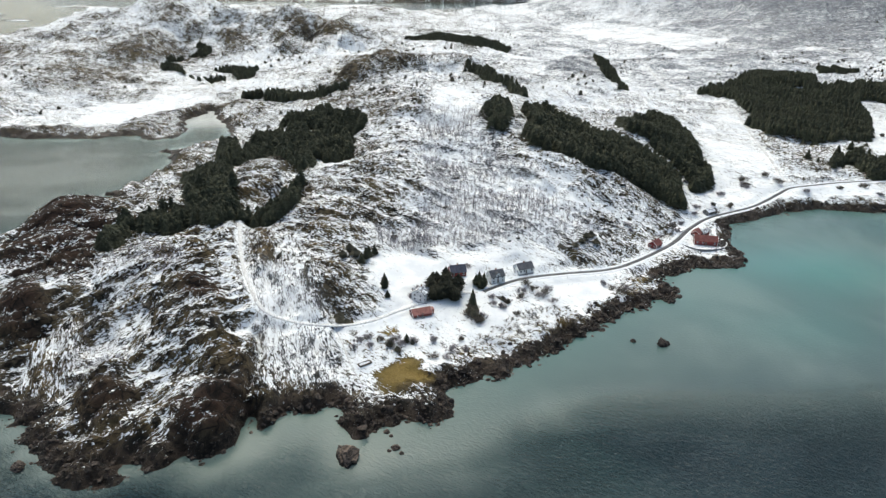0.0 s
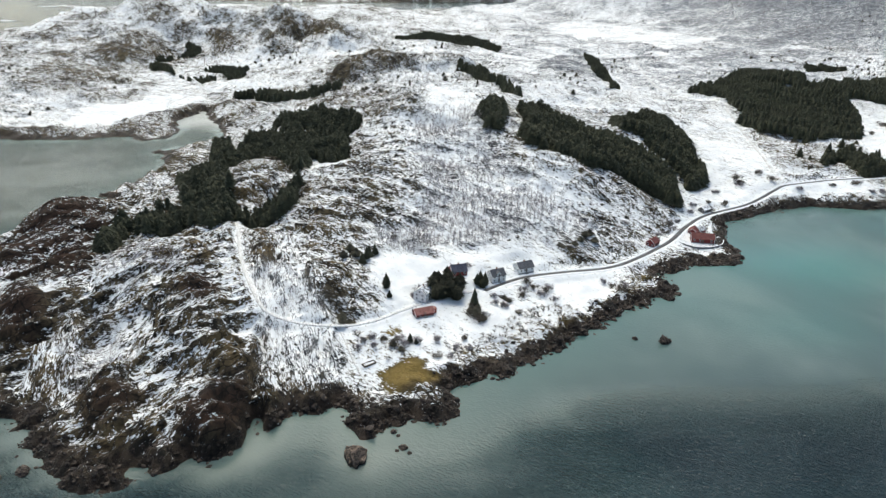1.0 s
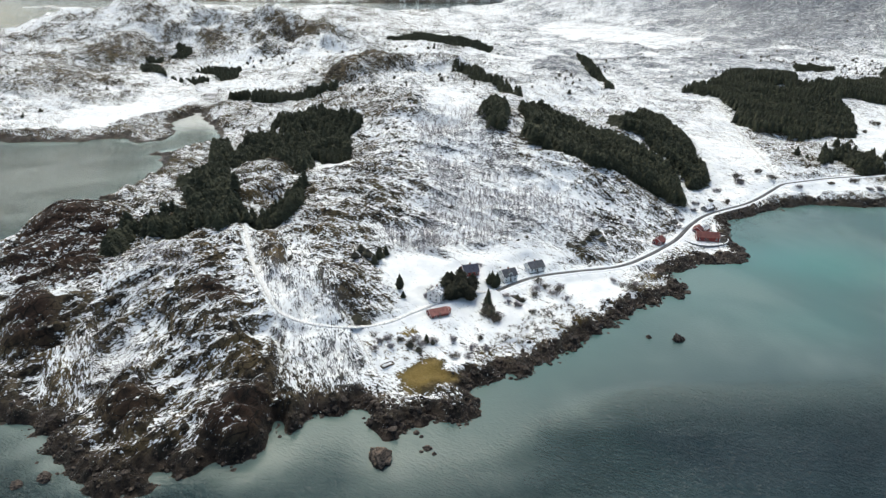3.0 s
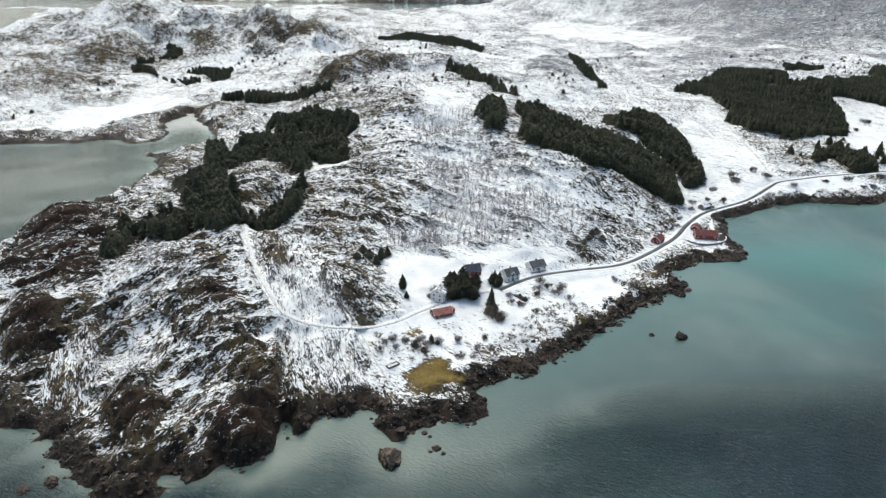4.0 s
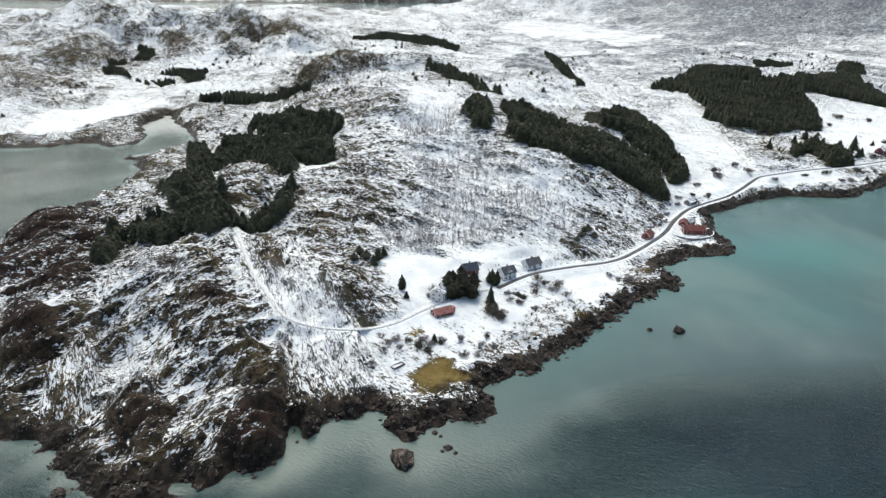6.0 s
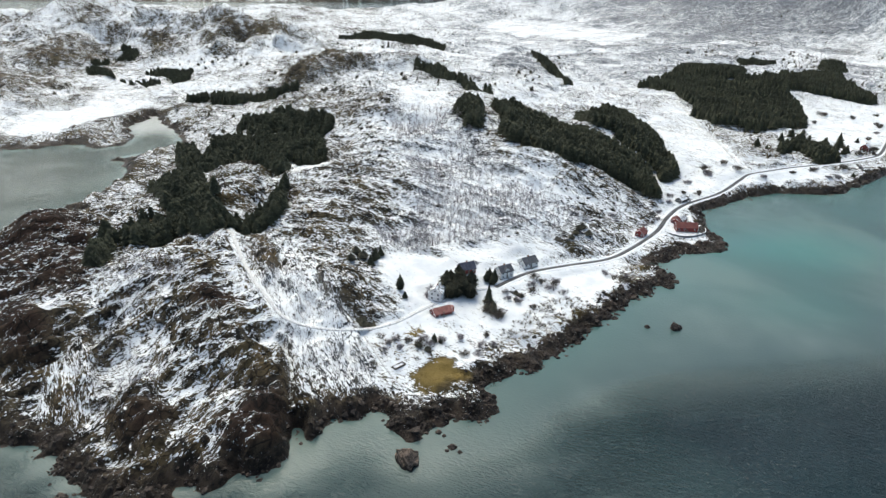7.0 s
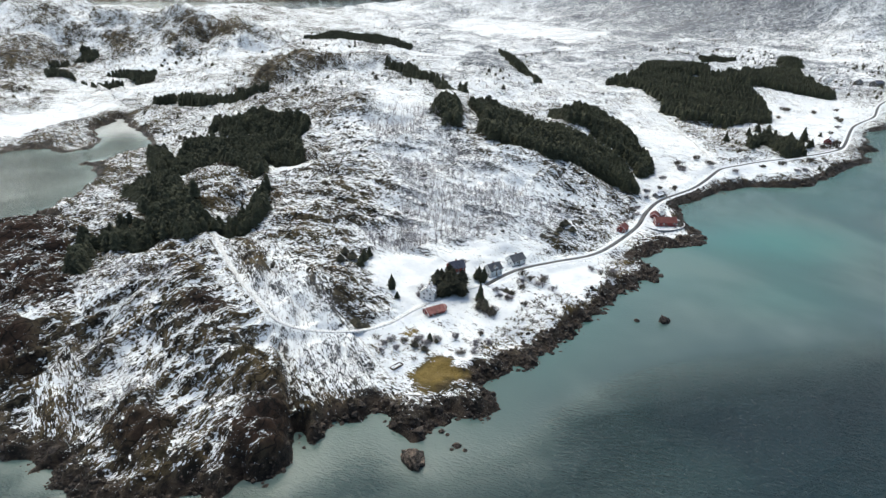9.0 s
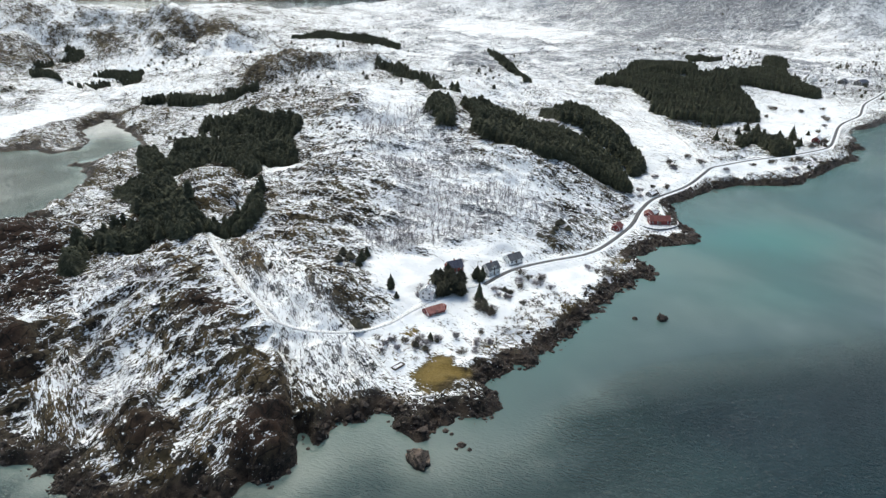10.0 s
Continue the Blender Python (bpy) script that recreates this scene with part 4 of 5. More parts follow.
def build_sea():
    gx = stretched(-4990, -400, 600, 4990, 12, 1.06)
    gy = stretched(-4990, 150, 900, 4990, 12, 1.06)
    X, Y = np.meshgrid(gx, gy)
    x, y = X.ravel(), Y.ravel()
    me = quad_mesh("sea", np.stack([x, y, np.zeros(len(x))], -1), len(gx), len(gy))
    d = polygon_distance(x, y, COAST)
    shoal = np.zeros(len(x))
    for cx, cy, rx, ry, k in SHOALS:
        shoal += k * np.exp(-(((x - cx) / rx) ** 2 + ((y - cy) / ry) ** 2))
    shoal *= 0.55 + 0.9 * layered(x, y, 60, 91, 3)
    shoal += 0.22 * np.exp(-np.maximum(-d, 0) / 30) * ease(y, 190, 320)
    channel(me, "shoal", np.clip(shoal, 0, 1))
    # Mask for the painted dimming of nearer water; also drives ripple strength.
    channel(me, "depth", ease(-d, 0, 12 + 38 * ease(x, -120, -20)) * (1 - 0.25 * (1 - ease(x, -165, -130)) * ease(y, 190, 225)) * (1 - ease(y, 225, 300) * ease(x, -120, -60)) * (0.64 + 0.36 * np.maximum(ease(x, 5, 105), 1 - ease(x, -120, -80))))
    cove = (1 - ease(x, -165, -130)) * (1 - ease(y, 300, 350)) * ease(y, 190, 225)
    # Where that reflected sky is painted: the bay fully, the cove faintly.
    channel(me, "sky_sheen", np.maximum((1 - ease(x, -230, -180)) * ease(y, 430, 520), 0.3 * cove))
    # Extent of the painted glow at the bay's inner end.
    channel(me, "inlet_glow", (1 - ease(x, -225, -205)) * ease(x, -335, -300) * ease(y, 770, 850) * (1 - ease(y, 1000, 1100)))
    me.materials.append(SEA)
    return tagged(new("sea", me), "grey-green sea water with fine wind ripples", "water", kind="structure")


build_land()
build_sea()


# ---- shared makers ----
def part(name, bm, material, parent, label=""):
    me = bpy.data.meshes.new(name)
    bm.to_mesh(me)
    bm.free()
    me.materials.append(material)
    ob = new(name, me)
    ob.parent = parent
    return tagged(ob, label)


def thing(name, m, label, category, group=""):
    ob = new(name)
    ob.empty_display_size = 0.5
    ob.matrix_basis = m
    return tagged(ob, label, category, group)


def box(bm, x0, y0, z0, x1, y1, z1):
    v = [bm.verts.new(c) for c in ((x0, y0, z0), (x1, y0, z0), (x1, y1, z0), (x0, y1, z0), (x0, y0, z1), (x1, y0, z1), (x1, y1, z1), (x0, y1, z1))]
    for f in ((0, 3, 2, 1), (4, 5, 6, 7), (0, 1, 5, 4), (1, 2, 6, 5), (2, 3, 7, 6), (3, 0, 4, 7)):
        bm.faces.new([v[i] for i in f])
    return v


def boxed(*sizes):
    bm = bmesh.new()
    for s in sizes:
        box(bm, *s)
    return bm


def soft_edges(bm, width=0.04):
    bmesh.ops.bevel(bm, geom=bm.edges[:], offset=width, segments=1, affect="EDGES")
    return bm


def from_arrays(name, verts, faces, material, smooth=False):
    me = bpy.data.meshes.new(name)
    me.from_pydata(verts, [], faces)
    if smooth:
        me.polygons.foreach_set("use_smooth", [True] * len(me.polygons))
    me.materials.append(material)
    return me


def joined(name, shapes, places, material, smooth=False):
    """One mesh of many shapes: each place is (shape number, x, y, z, turn, width scale, height scale). Shapes are (verts, triangles)."""
    vs, fs, base = [], [], 0
    for k, x, y, z, turn, wide, tall in places:
        v, f = shapes[k]
        c, s = math.cos(turn) * wide, math.sin(turn) * wide
        vs.append(np.stack([x + v[:, 0] * c - v[:, 1] * s, y + v[:, 0] * s + v[:, 1] * c, z + v[:, 2] * tall], -1))
        fs.append(f + base)
        base += len(v)
    co, tri = np.concatenate(vs), np.concatenate(fs)
    me = bpy.data.meshes.new(name)
    me.vertices.add(len(co))
    me.vertices.foreach_set("co", co.astype(np.float32).ravel())
    me.loops.add(tri.size)
    me.loops.foreach_set("vertex_index", tri.ravel().astype(np.int32))
    me.polygons.add(len(tri))
    me.polygons.foreach_set("loop_start", np.arange(0, tri.size, 3, dtype=np.int32))
    me.polygons.foreach_set("use_smooth", np.full(len(tri), smooth))
    me.update(calc_edges=True)
    me.materials.append(material)
    return me


# ---- road, farm track and field path ----
def ribbon(name, line, level, profile, material, lift):
    """A strip along a line, its cross-section a row of (side, height)."""
    co, n = [], len(profile)
    way = np.gradient(line, axis=0)
    way /= np.linalg.norm(way, axis=1)[:, None]
    for (x, y), (tx, ty), z in zip(line, way, level):
        co += [(x + ty * s, y - tx * s, z + lift + h) for s, h in profile]
    me = quad_mesh(name, np.array(co), n, len(line))
    me.flip_normals()
    me.materials.append(material)
    return new(name, me)


def wander(line, amount, seed):
    return line + (np.stack([layered(line[:, 0], line[:, 1], 14, seed, 2), layered(line[:, 0], line[:, 1], 14, seed + 5, 2)], -1) - 0.5) * amount


tagged(ribbon("road", ROAD_LINE, ROAD_LEVEL, [(-1.45, -0.4), (-1.42, 0.0), (0, 0.06), (1.42, 0.0), (1.45, -0.4)], ASPHALT, 0.16),
    "narrow worn grey asphalt coast road cleared of snow", "road", kind="structure")
for side, seed in ((-1, 61), (1, 67)):
    bank = [(side * 1.4, -0.25), (side * 1.7, 0.22), (side * 2.6, 0.34), (side * 3.5, -0.05), (side * 4.0, -0.5)]
    ob = ribbon("snow_bank", wander(ROAD_LINE, 0.5, seed), ROAD_LEVEL, bank, VERGE_SNOW, 0.10)
    tagged(ob, "low bank of ploughed snow beside the road", "snow bank", kind="structure")
tagged(ribbon("farm_track", wander(TRACK_LINE, 0.8, 63), TRACK_LEVEL, [(-1.05, -0.4), (-0.95, 0.0), (-0.35, 0.05), (0.35, 0.07), (0.95, 0.0), (1.05, -0.4)], TRACK_SNOW, 0.24),
    "snowy gravel farm track up the slope", "track", kind="structure")
tagged(ribbon("field_path", wander(PATH_LINE, 0.8, 69), PATH_LEVEL, [(-0.5, -0.3), (-0.45, 0.0), (0.45, 0.0), (0.5, -0.3)], TRACK_SNOW, 0.10),
    "trodden snowy path along the field edge", "path", kind="structure")


for lane, level in LANE_LINES:
    tagged(ribbon("farm_lane", wander(lane, 1.2, 75), level, [(-1.2, -0.4), (-1.1, 0.0), (1.1, 0.0), (1.2, -0.4)], LANE_EARTH, 0.2), "narrow bare farm lane across the snowy fields", "lane", kind="structure")
tagged(ribbon("driveway", DRIVE_LINE, DRIVE_LEVEL, [(-1.4, -0.4), (-1.35, 0.0), (1.35, 0.0), (1.4, -0.4)], ASPHALT, 0.3),
    "short bare gravel drive branching off the road", "driveway", kind="structure")


# ---- buildings ----
def window(parent, x, y, z, turn, w, h):
    """A casement on a wall: a frame proud of the boards, with two panes and a mullion's gap between."""
    m = pose(x, y, z, 0, 0, turn)
    frame_bm = boxed((-w / 2 - 0.09, -0.06, -h / 2 - 0.09, -w / 2, 0.05, h / 2 + 0.09), (w / 2, -0.06, -h / 2 - 0.09, w / 2 + 0.09, 0.05, h / 2 + 0.09),
        (-w / 2, -0.06, h / 2, w / 2, 0.05, h / 2 + 0.09), (-w / 2, -0.08, -h / 2 - 0.09, w / 2, 0.05, -h / 2), (-0.03, -0.06, -h / 2, 0.03, 0.05, h / 2))
    win = part("window", frame_bm, TRIM, parent)
    win.matrix_basis = m
    for s in (-1, 1):
        part("pane", boxed((min(s * 0.03, s * w / 2), -0.02, -h / 2, max(s * 0.03, s * w / 2), 0.03, h / 2)), GLASS, win, "dark window glass")


def house(name, label, x, y, turn, length, width, wall, rise, walls, roofing, storeys=1, chimney=True, door=True, windows=3, porch=False, dormer=False, category="house"):
    """A gabled timber house, its ridge along x: plinth, walls, roof slabs, gable boards, windows, door and chimney."""
    corners = [(sx * length / 2, sy * width / 2) for sx in (-1, 1) for sy in (-1, 1)]
    a = radians(turn)
    zs = ground([x + cx * math.cos(a) - cy * math.sin(a) for cx, cy in corners], [y + cx * math.sin(a) + cy * math.cos(a) for cx, cy in corners])
    z = float(np.mean(zs)) * 0.5 + float(np.min(zs)) * 0.5 + 0.1
    ob = thing(name, pose(x, y, z, 0, 0, turn), label, category)
    l, w = length / 2, width / 2
    part("plinth", soft_edges(boxed((-l - 0.06, -w - 0.06, -2.2, l + 0.06, w + 0.06, 0.35))), CONCRETE, ob, "grey concrete plinth")
    bm = bmesh.new()
    ring = [bm.verts.new(c) for c in ((-l, -w, 0.35), (-l, w, 0.35), (-l, w, wall), (-l, 0, wall + rise), (-l, -w, wall))]
    other = [bm.verts.new((-v.co.x, v.co.y, v.co.z)) for v in ring]
    bm.faces.new(ring[::-1])
    bm.faces.new(other)
    for i in range(5):
        bm.faces.new((ring[i], ring[(i + 1) % 5], other[(i + 1) % 5], other[i]))
    bmesh.ops.recalc_face_normals(bm, faces=bm.faces[:])
    part("wall", bm, walls, ob)
    eave, over = 0.45, 0.40
    drop = rise / w
    for s in (-1, 1):
        bm = bmesh.new()
        y0, z0, y1, z1 = 0.0, wall + rise + 0.03, s * (w + eave), wall - eave * drop + 0.03
        top = [(-l - over, y0, z0 + 0.2), (l + over, y0, z0 + 0.2), (l + over, y1, z1 + 0.2), (-l - over, y1, z1 + 0.2)]
        v = [bm.verts.new(c) for c in top] + [bm.verts.new((c[0], c[1], c[2] - 0.18)) for c in top]
        for f in ((0, 1, 2, 3), (7, 6, 5, 4), (0, 4, 5, 1), (1, 5, 6, 2), (2, 6, 7, 3), (3, 7, 4, 0)):
            bm.faces.new([v[i] for i in f])
        bmesh.ops.recalc_face_normals(bm, faces=bm.faces[:])
        part("roof", bm, roofing, ob, "pitched roof slope")
        for e in (-1, 1):
            bm = bmesh.new()
            xa, xb = sorted((e * (l + over + 0.03), e * (l + over - 0.05)))
            q = [(y0, z0 + 0.22), (y1, z1 + 0.22), (y1, z1 - 0.04), (y0, z0 - 0.04)]
            v = [bm.verts.new((xx, *c)) for xx in (xa, xb) for c in q]
            for f in ((0, 1, 2, 3), (7, 6, 5, 4), (0, 4, 5, 1), (1, 5, 6, 2), (2, 6, 7, 3), (3, 7, 4, 0)):
                bm.faces.new([v[i] for i in f])
            bmesh.ops.recalc_face_normals(bm, faces=bm.faces[:])
            part("barge_board", bm, TRIM, ob, "white gable board")
    for cx in (-l, l):
        for cy in (-w, w):
            part("corner_board", boxed((cx - 0.1, cy - 0.1, 0.35, cx + 0.1, cy + 0.1, wall - 0.05)), TRIM, ob, "white corner board")
    tall = min(1.25, (wall - 0.6) / storeys * 0.5)
    for floor_no in range(storeys):
        zc = 0.35 + (wall - 0.35) * (floor_no + 0.55) / storeys
        for i in range(windows):
            wx = -l + length * (i + 0.5) / windows
            window(ob, wx, w + 0.02, zc, 180, 1.0, tall)
            if not (door and floor_no == 0 and i == windows // 2):
                window(ob, wx, -w - 0.02, zc, 0, 1.0, tall)
        for e in (-1, 1):
            for sy in (-0.25, 0.25):
                window(ob, e * (l + 0.02), sy * width, zc, 90 * e, 0.95, tall)
    if rise > 2.2:
        for e in (-1, 1):
            window(ob, e * (l + 0.02), 0, wall + rise * 0.32, 90 * e, 0.9, 0.9)
    if door:
        d = part("door", boxed((-0.5, -w - 0.07, 0.4, 0.5, -w + 0.05, 2.4)), TIMBER, ob, "dark timber front door")
        part("door_handle", boxed((0.34, -w - 0.13, 1.35, 0.42, -w - 0.07, 1.42)), CONCRETE, d)
        part("doorstep", soft_edges(boxed((-0.9, -w - 1.1, -0.5, 0.9, -w - 0.07, 0.38))), CONCRETE, ob, "concrete doorstep")
    if chimney:
        c = part("chimney", soft_edges(boxed((-0.35, -0.3, wall + rise - 0.6, 0.35, 0.3, wall + rise + 1.1)), 0.03), BRICK, ob, "brick chimney")
        part("chimney_cap", boxed((-0.45, -0.4, wall + rise + 1.1, 0.45, 0.4, wall + rise + 1.22)), CONCRETE, c)
    if porch:
        part("porch", soft_edges(boxed((l, -1.4, 0.0, l + 2.0, 1.4, 2.5))), walls, ob, "small entrance porch")
        part("porch_roof", soft_edges(boxed((l - 0.05, -1.7, 2.5, l + 2.3, 1.7, 2.68))), roofing, ob)
    if dormer:
        bm = bmesh.new()
        v = [bm.verts.new(c) for c in ((-1.3, -w - 0.05, wall - 0.3), (1.3, -w - 0.05, wall - 0.3), (1.3, -w - 0.05, wall + 1.2), (0, -w - 0.05, wall + 2.1), (-1.3, -w - 0.05, wall + 1.2))]
        u = [bm.verts.new((p.co.x, -0.2, p.co.z)) for p in v]
        bm.faces.new(v)
        bm.faces.new(u[::-1])
        for i in range(5):
            bm.faces.new((v[i], u[i], u[(i + 1) % 5], v[(i + 1) % 5]))
        bmesh.ops.recalc_face_normals(bm, faces=bm.faces[:])
        part("dormer", bm, walls, ob, "gabled dormer above the eaves")
        for s in (-1, 1):
            bm = bmesh.new()
            top = [(0, -w - 0.3, wall + 2.2), (0, -0.1, wall + 2.2), (s * 1.6, -0.1, wall + 1.05), (s * 1.6, -w - 0.3, wall + 1.05)]
            q = [bm.verts.new(c) for c in top] + [bm.verts.new((c[0], c[1], c[2] + 0.14)) for c in top]
            for f in ((0, 1, 2, 3), (7, 6, 5, 4), (0, 4, 5, 1), (1, 5, 6, 2), (2, 6, 7, 3), (3, 7, 4, 0)):
                bm.faces.new([q[i] for i in f])
            bmesh.ops.recalc_face_normals(bm, faces=bm.faces[:])
            part("dormer_roof", bm, roofing, ob)
        window(ob, 0, -w - 0.07, wall + 0.5, 0, 1.0, 1.0)
    return ob


house("red_barn", "low red barn with faded red roof beside the track", -11, 324.5, 22, 10.0, 6.4, 1.7, 2.0, RED_BOARDS, RED_ROOF, 1, False, True, 2, True, category="barn")
house("white_farmhouse", "white two-storey farmhouse with snow-dusted roof", -11, 339.5, 62, 8.4, 7.0, 5.0, 2.6, WHITE_BOARDS, SNOW_ROOF, 2, True, True, 3, False)
house("red_house", "red house with blue-black roof behind spruces", 8.5, 366, 15, 8.8, 6.8, 3.0, 3.0, RED_BOARDS, BLUE_SLATE, 1, True, True, 3)
house("white_house", "white house with dark slate roof and dormer", 30.5, 366, 25, 8.6, 6.6, 4.1, 2.8, WHITE_BOARDS, SLATE, 2, True, True, 3, False, True)
house("grey_roofed_house", "white house with grey slate roof beside the road", 48, 380, 25, 10.0, 7.0, 3.2, 2.6, WHITE_BOARDS, SLATE, 1, True, True, 4)
house("red_cabin", "small red timber cabin above the road", 143.5, 440, 50, 8.5, 6.0, 2.8, 2.2, RED_BOARDS, DARK_RED_ROOF, 1, True, True, 2, category="cabin")
house("red_boathouse", "long red boathouse on the rocky point", 181.5, 451, -12, 15.0, 8.0, 3.2, 2.8, RED_BOARDS, DARK_RED_ROOF, 1, False, True, 4, category="boathouse")
house("red_quay_shed", "small red quay shed beside the boathouse", 180, 465, 60, 8.0, 6.0, 2.6, 2.0, RED_BOARDS, DARK_RED_ROOF, 1, False, True, 2, category="shed")
house("red_net_shed", "red net shed above the shore road", 186, 468, 35, 7.0, 5.0, 2.5, 2.0, RED_BOARDS, SNOW_ROOF, 1, False, True, 2, category="shed")
house("roadside_shed", "dark weathered shed with snowy roof beside the road", 203, 507, 35, 8.0, 5.5, 2.6, 1.8, GREY_BOARDS, SNOW_ROOF, 1, False, True, 2, category="shed")
house("red_villa", "dark red house on the inner bend of the road", 461, 644, 40, 11.0, 8.0, 4.4, 3.0, RED_BOARDS, SNOW_ROOF, 2, True, True, 3)
house("dark_warehouse", "large dark building beside the far bay", 804, 985, 20, 22.0, 12.0, 5.0, 3.5, GREY_BOARDS, BLUE_SLATE, 1, False, True, 5, category="warehouse")
house("dark_house", "dark timber house beside the far bay", 776, 992, 30, 12.0, 9.0, 5.0, 3.2, GREY_BOARDS, SLATE, 2, True, True, 3)
house("pale_house", "pale timber house among far thickets", 735, 1010, 10, 11.0, 8.0, 4.6, 3.0, WHITE_BOARDS, SNOW_ROOF, 2, True, True, 3)


QUAY_LINE, QUAY_LEVEL = level_line([(164, 446), (169, 441), (178, 438), (189, 441), (195, 447), (197, 453)], 2)
tagged(ribbon("quay_wall", QUAY_LINE, QUAY_LEVEL, [(-0.3, -2.5), (-0.3, 0.9), (0.3, 0.9), (0.3, -2.5)], SNOW_ROOF, 0.2), "low stone quay wall with snow on top", "wall", kind="structure")
YARD_LINE, YARD_LEVEL = level_line([(207, 499), (202, 490), (197, 479), (194, 466), (197, 457)], 2)
tagged(ribbon("yard_path", wander(YARD_LINE, 0.5, 85), YARD_LEVEL, [(-1.5, -0.6), (-1.3, 0.0), (1.3, 0.0), (1.5, -0.6)], VERGE_SNOW, 0.35), "snowy path round the boathouse yard", "path", kind="structure")


def pier(x, y, turn, length, width):
    """A timber pier on posts that runs out from the shore."""
    ob = thing("timber_pier", pose(x, y, 2.6, 0, 0, turn), "dark timber pier on posts running out over the water", "pier")
    for i in range(int(length / 0.6)):
        part("deck_plank", boxed((i * 0.6, -width / 2, -0.06 + 0.01 * (i % 2), i * 0.6 + 0.54, width / 2, 0.06)), TIMBER, ob)
    for s in (-1, 1):
        part("beam", boxed((0, s * (width / 2 - 0.4) - 0.15, -0.4, length, s * (width / 2 - 0.4) + 0.15, -0.07)), TIMBER, ob)
        part("handrail", boxed((0, s * (width / 2 - 0.1) - 0.05, 1.0, length, s * (width / 2 - 0.1) + 0.05, 1.1)), TIMBER, ob)
        for i in range(int(length / 5)):
            part("post", boxed((i * 5 + 1, s * (width / 2 - 0.4) - 0.15, -6, i * 5 + 1.3, s * (width / 2 - 0.4) + 0.15, 1.0)), TIMBER, ob)


pier(684, 797, -38, 60, 4.5)


# ---- spruces, birches and bushes ----
def spruce_shape(rng, height, radius, tiers=8, points=9, full=0.0):
    """The crown: drooping, ragged skirts of branches one above the other."""
    vs, fs = [], []
    for k in range(tiers):
        u = k / (tiers - 1)
        z = height * (0.10 + 0.82 * u)
        slim = (1 - u) ** 0.85 if not full else (1 - u ** full) * (0.62 + 0.38 * min(1, u * 4))
        r = radius * slim * rng.uniform(0.82, 1.12) + 0.12
        deep = height / tiers * rng.uniform(1.2, 1.7)
        lean = rng.uniform(0, 6.28)
        base = len(vs)
        vs.append((rng.uniform(-0.08, 0.08), rng.uniform(-0.08, 0.08), min(z + deep * 0.9, height)))
        for i in range(points * 2):
            a = lean + math.pi * i / points
            q = r * (rng.uniform(0.7, 1.25) if i % 2 == 0 else rng.uniform(0.6, 0.78))
            vs.append((q * math.cos(a), q * math.sin(a), z - deep * (0.28 if i % 2 == 0 else 0.05) * rng.uniform(0.6, 1.4)))
        for i in range(points * 2):
            fs.append((base, base + 1 + i, base + 1 + (i + 1) % (points * 2)))
    return np.array(vs), np.array(fs)


def tube(vs, fs, a, b, ra, rb):
    """A three-sided tapering stick."""
    way = Vector(b) - Vector(a)
    side = way.orthogonal().normalized()
    cross = way.normalized().cross(side)
    base = len(vs)
    for c, r in ((a, ra), (b, rb)):
        for i in range(3):
            q = 2.0944 * i
            vs.append(tuple(Vector(c) + side * (r * math.cos(q)) + cross * (r * math.sin(q))))
    for i in range(3):
        j = (i + 1) % 3
        fs += [(base + i, base + j, base + 3 + j), (base + i, base + 3 + j, base + 3 + i)]


def birch_shape(rng, height, spread, limbs, trunk, twig, lowest=0.18):
    vs, fs = [], []
    top = (rng.uniform(-0.4, 0.4), rng.uniform(-0.4, 0.4), height)
    tube(vs, fs, (0, 0, -0.5), top, trunk, twig)
    for k in range(limbs):
        u = rng.uniform(lowest, 0.85)
        a = rng.uniform(0, 6.283)
        start = (top[0] * u, top[1] * u, height * u)
        reach = spread * (1.1 - u) * rng.uniform(0.7, 1.2)
        end = (start[0] + reach * math.cos(a), start[1] + reach * math.sin(a), min(height * 1.02, start[2] + reach * rng.uniform(0.7, 1.5)))
        tube(vs, fs, start, end, twig * 1.6, twig * 0.6)
        mid = [(s + e) / 2 for s, e in zip(start, end)]
        b = a + rng.choice((-0.9, 0.9))
        tube(vs, fs, mid, (mid[0] + reach * 0.4 * math.cos(b), mid[1] + reach * 0.4 * math.sin(b), mid[2] + reach * 0.45), twig, twig * 0.5)
    return np.array(vs), np.array(fs)


RNG = random.Random(7)
SPRUCES = [spruce_shape(RNG, 1.0, 0.25 + 0.02 * k, 7, 8) for k in range(6)]
LOW_SPRUCES = [spruce_shape(RNG, 1.0, 0.27, 5, 6) for k in range(4)]
STEM = (np.array([(0.016 * math.cos(a), 0.016 * math.sin(a), z) for z in (-0.05, 0.35) for a in (0, 2.09, 4.19)]),
    np.array([(0, 1, 4), (0, 4, 3), (1, 2, 5), (1, 5, 4), (2, 0, 3), (2, 3, 5)]))


def scatter(ring, spacing, rng, jitter=0.42, ragged=0.0):
    """Uneven places inside a ring, about that far apart."""
    xs, ys = [q[0] for q in ring], [q[1] for q in ring]
    out, row = [], 0
    y = min(ys)
    while y < max(ys):
        x = min(xs) + (row % 2) * spacing / 2
        while x < max(xs):
            out.append((x + rng.uniform(-jitter, jitter) * spacing, y + rng.uniform(-jitter, jitter) * spacing))
            x += spacing
        y += spacing * 0.87
        row += 1
    p = np.array(out)
    return p[polygon_distance(p[:, 0], p[:, 1], ring) + (layered(p[:, 0], p[:, 1], 18, 93, 3) - 0.5) * ragged > 0]


# gaps in the plantation: x, y, radius
GLADES = [(463, 946, 13), (478, 952, 10)]
TREE_MESHES = []


